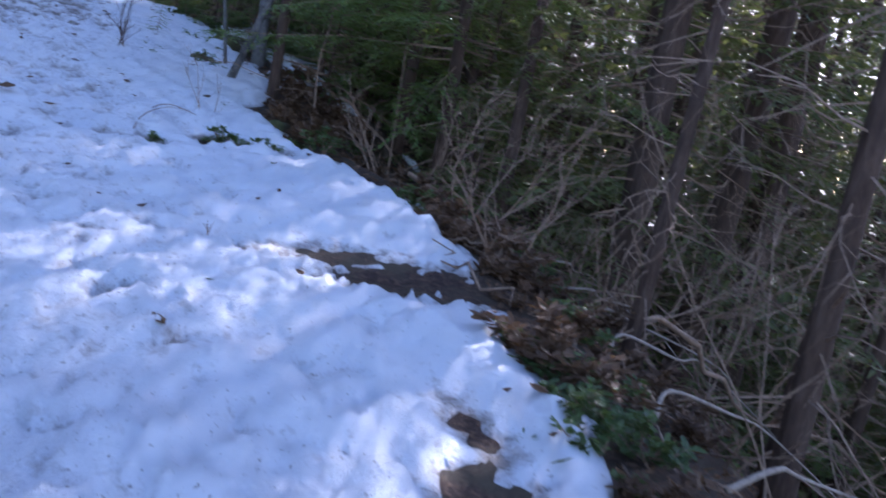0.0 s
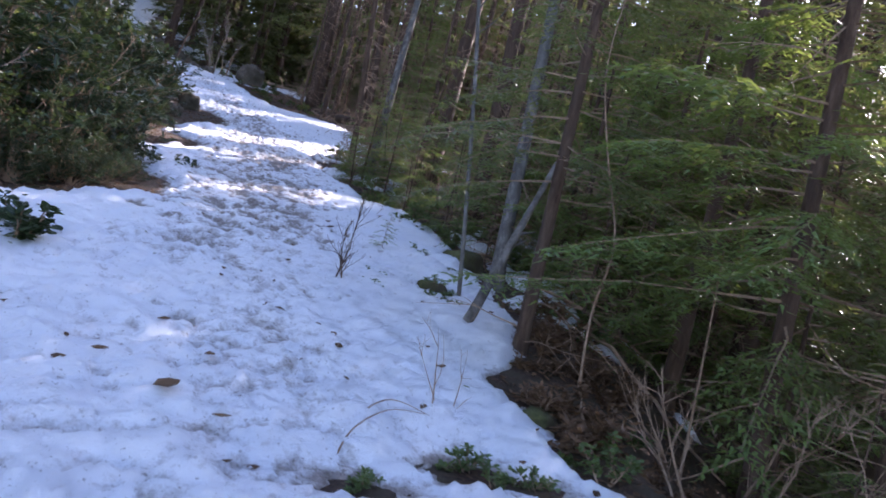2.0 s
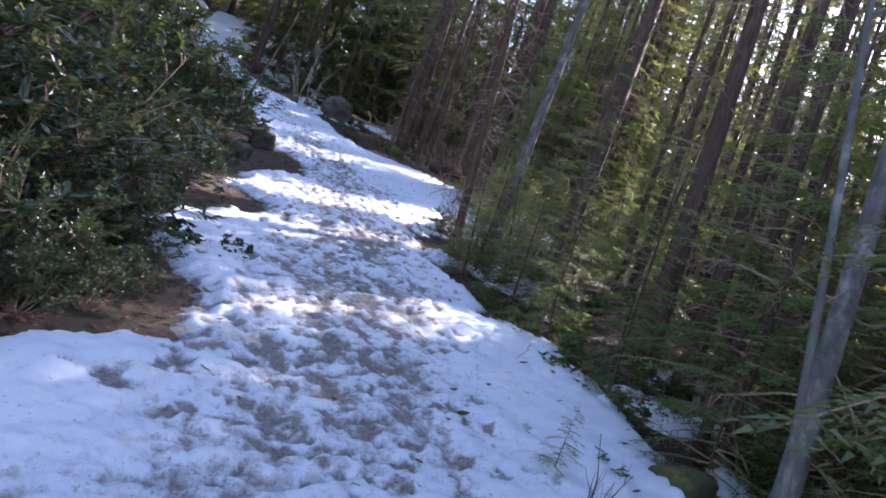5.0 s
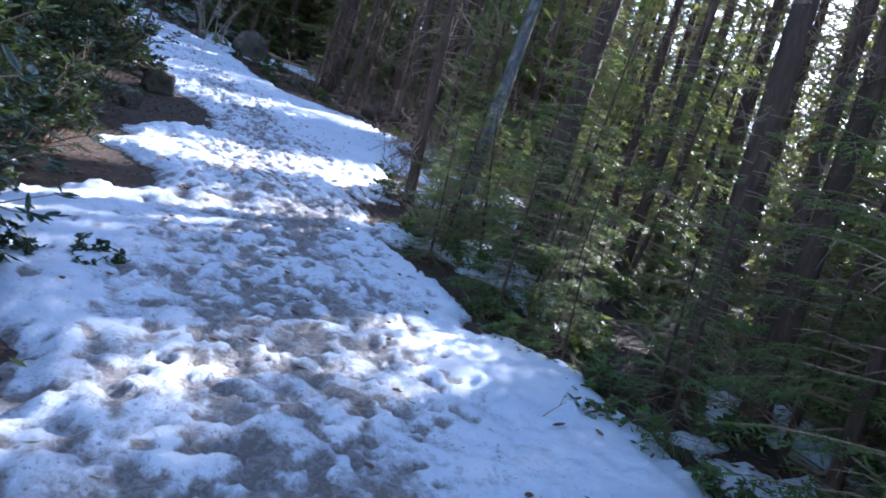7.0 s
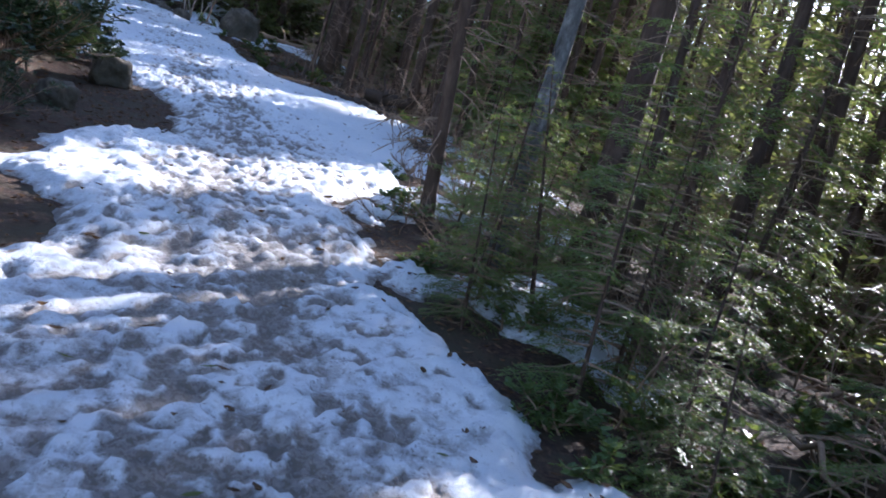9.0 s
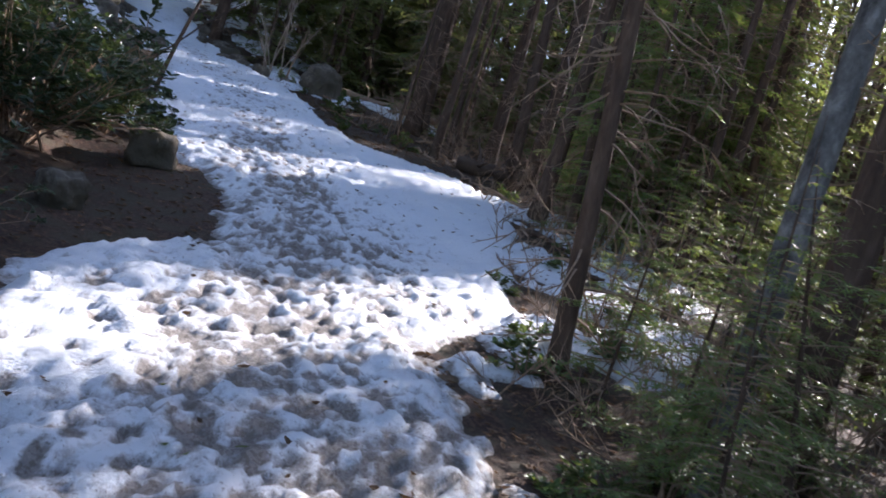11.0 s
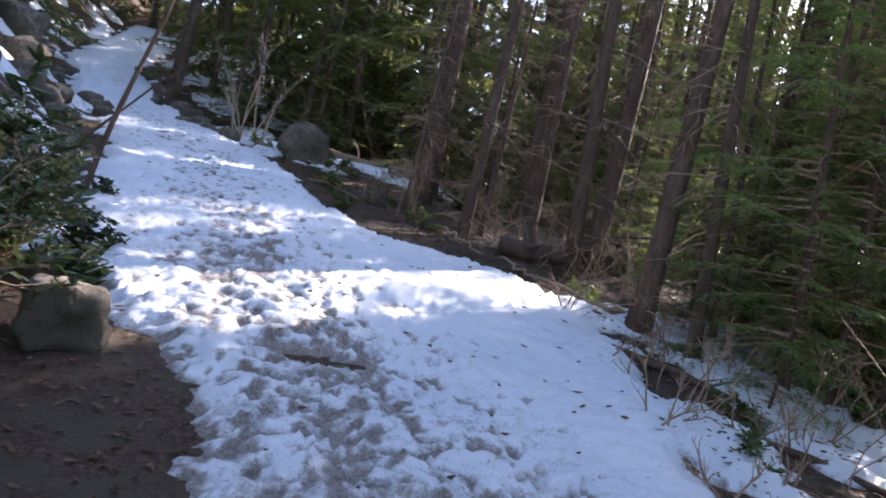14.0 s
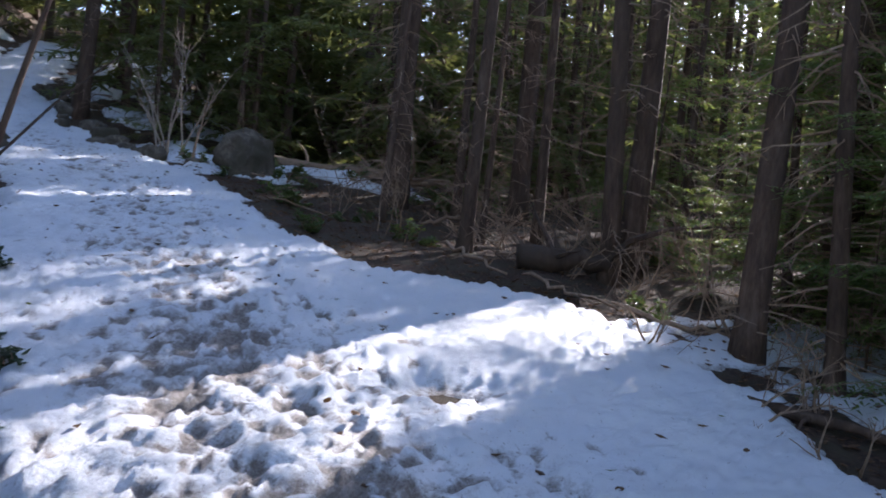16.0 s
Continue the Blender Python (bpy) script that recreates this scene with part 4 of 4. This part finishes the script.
# rocks
stone("boulder", "rounded brown-grey boulder standing beside the path", 0.45, 31.3, 3, (0.52, 0.4, 0.48), 20, 0.22)
stone("boulder", "squarish grey boulder at the foot of the bushes", -0.72, 20.1, 5, (0.25, 0.23, 0.22), 15, 0.2)
stone("boulder", "low grey stone on brown needles", -0.85, 18.1, 7, (0.17, 0.16, 0.16), 50, 0.25)
for i in range(26):
    y = 31.5 + 8 * i / 26 + rng.uniform(-0.3, 0.3)
    left = i % 3 == 0
    x = (float(np.interp(y, LEFT_Y, LEFT_X)) - rng.uniform(-0.1, 0.6)) if left else float(np.interp(y, RIGHT_Y, RIGHT_X)) + rng.uniform(-0.1, 0.5)
    r = rng.uniform(0.12, 0.3)
    stone("rock", "grey rock with snow about it along the path", x, y, 20 + i, (r * 1.2, r, r * 0.75), rng.uniform(0, 180), 0.3, 3)
for i in range(12):
    y = rng.uniform(23, 31)
    x = float(np.interp(y, LEFT_Y, LEFT_X)) - rng.uniform(0.2, 1.8)
    r = rng.uniform(0.12, 0.32)
    stone("rock", "dark rock in the snowy bank", x, y, 60 + i, (r * 1.2, r, r * 0.8), rng.uniform(0, 180), 0.35, 3)

for x, y, sz, i in [(-4.3, 30.2, (0.5, 0.4, 0.36), 90), (-5.0, 31.8, (0.6, 0.45, 0.5), 91), (-3.7, 28.4, (0.36, 0.3, 0.28), 92), (-5.6, 33.6, (0.5, 0.4, 0.4), 93)]:
    stone("outcrop", "brown rock outcrop in the steep snowy bank", x, y, i, sz, 37 * i % 180, 0.3)

for x, y, sz, i in [(2.12, 8.68, (0.15, 0.11, 0.07), 110), (2.1, 6.0, (0.16, 0.1, 0.06), 111), (2.75, 10.0, (0.25, 0.2, 0.14), 115)]:
    mound = stone("mossy_stone", "mossy green stone at the edge of the snow", x, y, i, sz, 41 * i % 180, 0.3, 3)
    mound.data.materials[0] = MOSSY

# dead wood and saplings
def pole(name, label, x, y, lean_x, lean_y, height, r, mat, seed, twigs=7):
    rng_ = random.Random(seed)
    s = thing(name, label, "dead tree")
    d = Vector((math.tan(radians(lean_x)), math.tan(radians(lean_y)), 1)).normalized()
    path = bent((0, 0, -0.2) , d, height, 8, rng_, 0, 0.03)
    b = Builder()
    b.tube(path, lambda t, w: r * (1 - 0.6 * t) * (1 + 0.08 * math.sin(3 * w + 5 * t)), 8)
    part("trunk", b.mesh("trunk", mat, True), s)
    for _ in range(twigs):
        q, e = along(path, rng_.uniform(0.2, 0.95))
        k = Builder()
        k.tube(bent(q, (e * 0.6 + rand_dir(rng_, 0.2)).normalized(), height * rng_.uniform(0.03, 0.11), 4, rng_, 0, 0.12), [r * 0.3, r * 0.25, r * 0.2, r * 0.12, r * 0.05], 4, False)
        part("branch", k.mesh("branch", mat), s)
    s.matrix_basis = pose(x, y, gz(x, y))
    return s


pole("leaning_snag", "leaning dead grey trunk at the edge of snow", 1.98, 7.46, 24, 20, 1.95, 0.046, PALE_BARK, 1)


def crooked(name, label, points, r, mat, category="sapling"):
    """A thin stem that runs smoothly through a few points."""
    points = [Vector(p) for p in points]
    foot = points[0].copy()
    path = []
    for k in range(len(points) - 1):
        a, b = points[k], points[k + 1]
        before, after = points[max(k - 1, 0)], points[min(k + 2, len(points) - 1)]
        for n in range(5):
            t = n / 5
            path.append(0.5 * (2 * a + (b - before) * t + (2 * before - 5 * a + 4 * b - after) * t * t + (3 * a - before - 3 * b + after) * t ** 3) - foot)
    path.append(points[-1] - foot)
    s = thing(name, label, category)
    b = Builder()
    b.tube(path, lambda t, w: r * (1 - 0.75 * t), 6)
    part("stem", b.mesh("stem", mat, True), s)
    s.matrix_basis = pose(*foot)
    return s


crooked("bent_sapling", "thin pale bent sapling below the path", [(2.62, 6.62, gz(2.62, 6.62) - 0.1), (2.58, 6.64, 1.5), (2.63, 6.66, 1.97), (2.42, 6.62, 2.5), (2.28, 6.6, 3.0), (2.3, 6.55, 3.6)], 0.010, TWIG)
crooked("thin_sapling", "thin pale bare stem below the path", [(3.3, 6.4, gz(3.3, 6.4) - 0.1), (3.27, 6.4, 1.2), (3.22, 6.4, 2.1)], 0.013, TWIG)
crooked("arched_twig", "thin bare twig arching out of the snow", [(0.96, 5.35, gz(0.96, 5.35)), (1.05, 5.5, gz(1.05, 5.5) + 0.1), (1.2, 5.62, gz(1.2, 5.6) + 0.14), (1.38, 5.6, gz(1.38, 5.6) + 0.1)], 0.006, TWIG, "twig")
crooked("arched_twig", "thin bare twig arching out of the snow", [(0.9, 5.15, gz(0.9, 5.15)), (0.98, 5.3, gz(0.98, 5.3) + 0.1), (1.15, 5.45, gz(1.15, 5.45) + 0.15), (1.33, 5.5, gz(1.33, 5.5) + 0.14)], 0.005, TWIG, "twig")
for k in range(9):
    u, w = 2.3 + 0.21 * k, 1.6 + 0.55 * k
    crooked("fallen_branch", "crooked pale dead branch on the steep slope", [(u, w, gz(u, w) + 0.05), (u + 0.25, w + 0.2 * math.sin(k), gz(u + 0.25, w) + 0.22), (u + 0.6, w + 0.1, gz(u + 0.6, w) + 0.3), (u + 0.95, w - 0.3 * math.cos(2 * k), gz(u + 0.95, w) + 0.42), (u + 1.25, w - 0.2, gz(u + 1.25, w) + 0.3)], 0.013 - 0.0006 * k, PALE_TWIG, "branch")
pole("thin_sapling", "thin pale bare sapling stem", 2.32, 8.4, -13, 0, 5.5, 0.02, PALE_BARK, 2)
pole("leaning_stick", "thin dark stick leaning over the path", -1.6, 23.8, 6, 0, 2.8, 0.034, BARK, 3, 0)
pole("leaning_stick", "fallen dark pole leaning on the bank", -2.7, 27.5, 36, 8, 2.4, 0.024, BARK, 4, 3)
twiggy("bare_shrub", "bare pale shrub of many thin stems", -0.8, 32.6, 5, 2.4, 7, PALE_TWIG, 0.022, 0.07, 5, 2.4)
twiggy("bare_shrub", "thin bare sapling beside the path", -0.45, 31.7, 6, 1.6, 1, TWIG, 0.03, 0.06, 3, 4)
twiggy("bare_sapling", "little dark sapling standing in snow", 1.25, 8.0, 7, 0.8, 2, BARK, 0.009, 0.08, 14, 4)
twiggy("bare_sapling", "little bare twig standing in snow", 1.45, 5.7, 8, 0.7, 3, TWIG, 0.006, 0.08, 2, 3)
twiggy("bare_sapling", "little bare twig standing in snow", 0.97, 3.32, 9, 0.24, 1, TWIG, 0.007, 0.12, 3, 3)
twiggy("bare_sapling", "little bare twig standing in snow", 2.05, 11.6, 10, 0.4, 1, TWIG, 0.008, 0.1, 2, 5)
for x, y, h in [(2.95, 21.6, 0.7), (2.7, 20.2, 0.6), (3.3, 20.9, 0.75), (3.0, 22.9, 0.6), (3.25, 19.6, 0.6), (2.6, 19.0, 0.4), (3.4, 21.7, 0.6), (3.7, 20.4, 0.7), (3.1, 18.6, 0.5), (3.5, 19.2, 0.6), (2.95, 20.4, 0.5), (3.6, 22.0, 0.7), (3.9, 21.4, 0.8), (2.9, 17.9, 0.5), (2.8, 19.5, 0.5), (3.35, 20.3, 0.7), (3.1, 21.0, 0.6), (2.5, 16.5, 0.5), (2.9, 16.3, 0.6), (3.3, 17.2, 0.7), (4.2, 21.8, 0.8), (4.0, 20.6, 0.7)]:
    twiggy("bare_sapling", "scrubby dead twigs poking out of snow", x, y, int(x * 100), h, 3, TWIG, 0.012, 0.16, 5, 1.2)
log("fallen_log", "snow-dusted dark fallen log among the trees", (2.9, 22.15), (3.75, 21.0), 0.045, 1, BARK)
log("fallen_log", "thin fallen stem in patchy snow", (3.0, 20.9), (4.4, 19.2), 0.035, 2, BARK)
log("fallen_log", "old fallen log behind the boulder", (0.9, 33.0), (4.2, 31.2), 0.13, 3)
log("fallen_log", "dark rotten log on the forest floor", (2.9, 25.3), (3.7, 24.9), 0.15, 4, BARK)
log("fallen_branch", "crooked bare grey branch below the path", (2.25, 2.1), (4.2, 2.7), 0.014, 5, TWIG, "branch", 0.35, 9)
log("fallen_log", "dark fallen stem below the path", (2.7, 5.9), (4.2, 4.9), 0.02, 7, BARK)
for i in range(60):
    y = rng.uniform(4, 32)
    x = float(np.interp(y, RIGHT_Y, RIGHT_X)) + rng.uniform(0.3, 5)
    a = rng.uniform(-1.5, 1.5)
    l = rng.uniform(0.5, 1.8)
    log("dead_branch", "dead grey branch lying on the forest floor", (x, y), (x + l * math.cos(a), y + l * math.sin(a)), rng.uniform(0.012, 0.03), 100 + i, TWIG, "branch", rng.uniform(0, 0.12), 6)
for i in range(46):
    y = rng.uniform(-1, 34)
    x = float(np.interp(y, RIGHT_Y, RIGHT_X)) + rng.uniform(0.6, 5)
    twiggy("bare_shrub", "thin bare understory shrub with tangled twigs", x, y, 300 + i, rng.uniform(0.8, 2.2), rng.randrange(2, 5), TWIG, rng.uniform(0.005, 0.010), 0.13, 6, 1.2)


for x, y, h in [(3.1, 3.3, 1.6), (3.0, 4.3, 1.5), (3.6, 2.7, 1.8), (3.9, 4.0, 2.0), (2.9, 5.4, 1.4), (4.4, 3.2, 2.0), (3.5, 6.2, 1.6), (2.5, 3.6, 1.0), (4.8, 4.4, 2.2)]:
    twiggy("bare_shrub", "tangled bare grey shrub below the path", x, y, int(x * 70 + y * 10), h, 4, TWIG, 0.010, 0.17, 7, 0.8)


for i in range(26):
    x, y = rng.uniform(2.9, 6.2), rng.uniform(22.8, 29)
    if x > float(np.interp(y, RIGHT_Y, RIGHT_X)) + 0.5:
        twiggy("bare_shrub", "tangle of dead brown twigs under the trees", x, y, 500 + i, rng.uniform(0.6, 1.7), 4, TWIG, 0.009, 0.18, 7, 0.8)
for i in range(14):
    y = rng.uniform(12, 19)
    x = float(np.interp(y, RIGHT_Y, RIGHT_X)) + rng.uniform(0.4, 2.2)
    twiggy("bare_shrub", "tangle of dead brown twigs under the trees", x, y, 540 + i, rng.uniform(0.5, 1.2), 4, TWIG, 0.007, 0.18, 7, 0.8)


for i in range(22):
    x, y, a, l = rng.uniform(1.9, 3.3), rng.uniform(1.3, 5.0), rng.uniform(0, 6.3), rng.uniform(0.25, 0.7)
    if x > float(np.interp(y, RIGHT_Y, RIGHT_X)) + 0.1:
        log("dead_branch", "thin dead twig lying on the forest floor", (x, y), (x + l * math.cos(a), y + l * math.sin(a)), rng.uniform(0.004, 0.009), 200 + i, TWIG, "branch", rng.uniform(0, 0.04), 4)


# small litter on snow and floor
def surface_z(x, y):
    j, i = int(np.clip(np.searchsorted(sy, y), 1, len(sy) - 1)), int(np.clip(np.searchsorted(sx, x), 1, len(sx) - 1))
    return max(gz(x, y), gz(x, y) + float(depth[j, i]))


def litter(name, label, n, mat, pick, length, width, seed, curl=0.35):
    r, b = random.Random(seed), Builder()
    for _ in range(n):
        x, y = pick(r)
        d = rand_dir(r, r.uniform(-0.15, 0.3))
        side = d.cross(Vector((r.gauss(0, 0.35), r.gauss(0, 0.35), 1))).normalized()
        b.leaf(Vector((x, y, surface_z(x, y) + 0.012)), d, side, length * r.uniform(0.5, 1.3), width * r.uniform(0.6, 1.2), curl)
    return tagged(new(name, b.mesh(name, mat)), label, "leaf litter", kind="stuff")


def on_path(r):
    y = r.uniform(1.5, 33)
    return float(np.interp(y, LEFT_Y, LEFT_X)) + r.random() * float(np.interp(y, RIGHT_Y, RIGHT_X) - np.interp(y, LEFT_Y, LEFT_X)), y


def off_path(r):
    y = r.uniform(0.5, 34)
    if r.random() < 0.3:
        return float(np.interp(y, LEFT_Y, LEFT_X)) - abs(r.gauss(0, 1.0)), y
    return float(np.interp(y, RIGHT_Y, RIGHT_X)) + abs(r.gauss(0, 2.2)), y


litter("fallen_leaves", "few brown dead leaves scattered over the snow", 420, DEAD_LEAF, on_path, 0.07, 0.035, 1)
litter("forest_litter", "brown dead leaves and bits on the forest floor", 15000, DEAD_LEAF, off_path, 0.062, 0.026, 2)
litter("fallen_sprigs", "green sprigs and needles dropped on the snow", 120, NEEDLE, on_path, 0.07, 0.02, 3)
for x, y, size, turn in [(0.24, 5.4, 0.13, 40), (0.54, 3.62, 0.09, 200), (1.58, 4.44, 0.1, 120), (0.15, 6.3, 0.07, 10), (0.39, 5.9, 0.08, 300), (1.05, 6.4, 0.09, 75), (0.75, 6.9, 0.08, 160), (-0.2, 5.6, 0.08, 20), (-0.1, 4.2, 0.07, 250)]:
    b = Builder()
    d, side = Vector((1, 0, 0.12)).normalized(), Vector((0, 1, 0.2)).normalized()
    b.leaf(Vector((-size / 2, 0, 0.0)), d, side, size, size * 0.55, 0.3)
    one = tagged(new("fallen_leaf", b.mesh("fallen_leaf", DEAD_LEAF)), "curled brown dead leaf lying on the snow", "leaf", "fallen leaves")
    one.matrix_basis = pose(x, y, surface_z(x, y) + 0.015, 0, 0, turn)
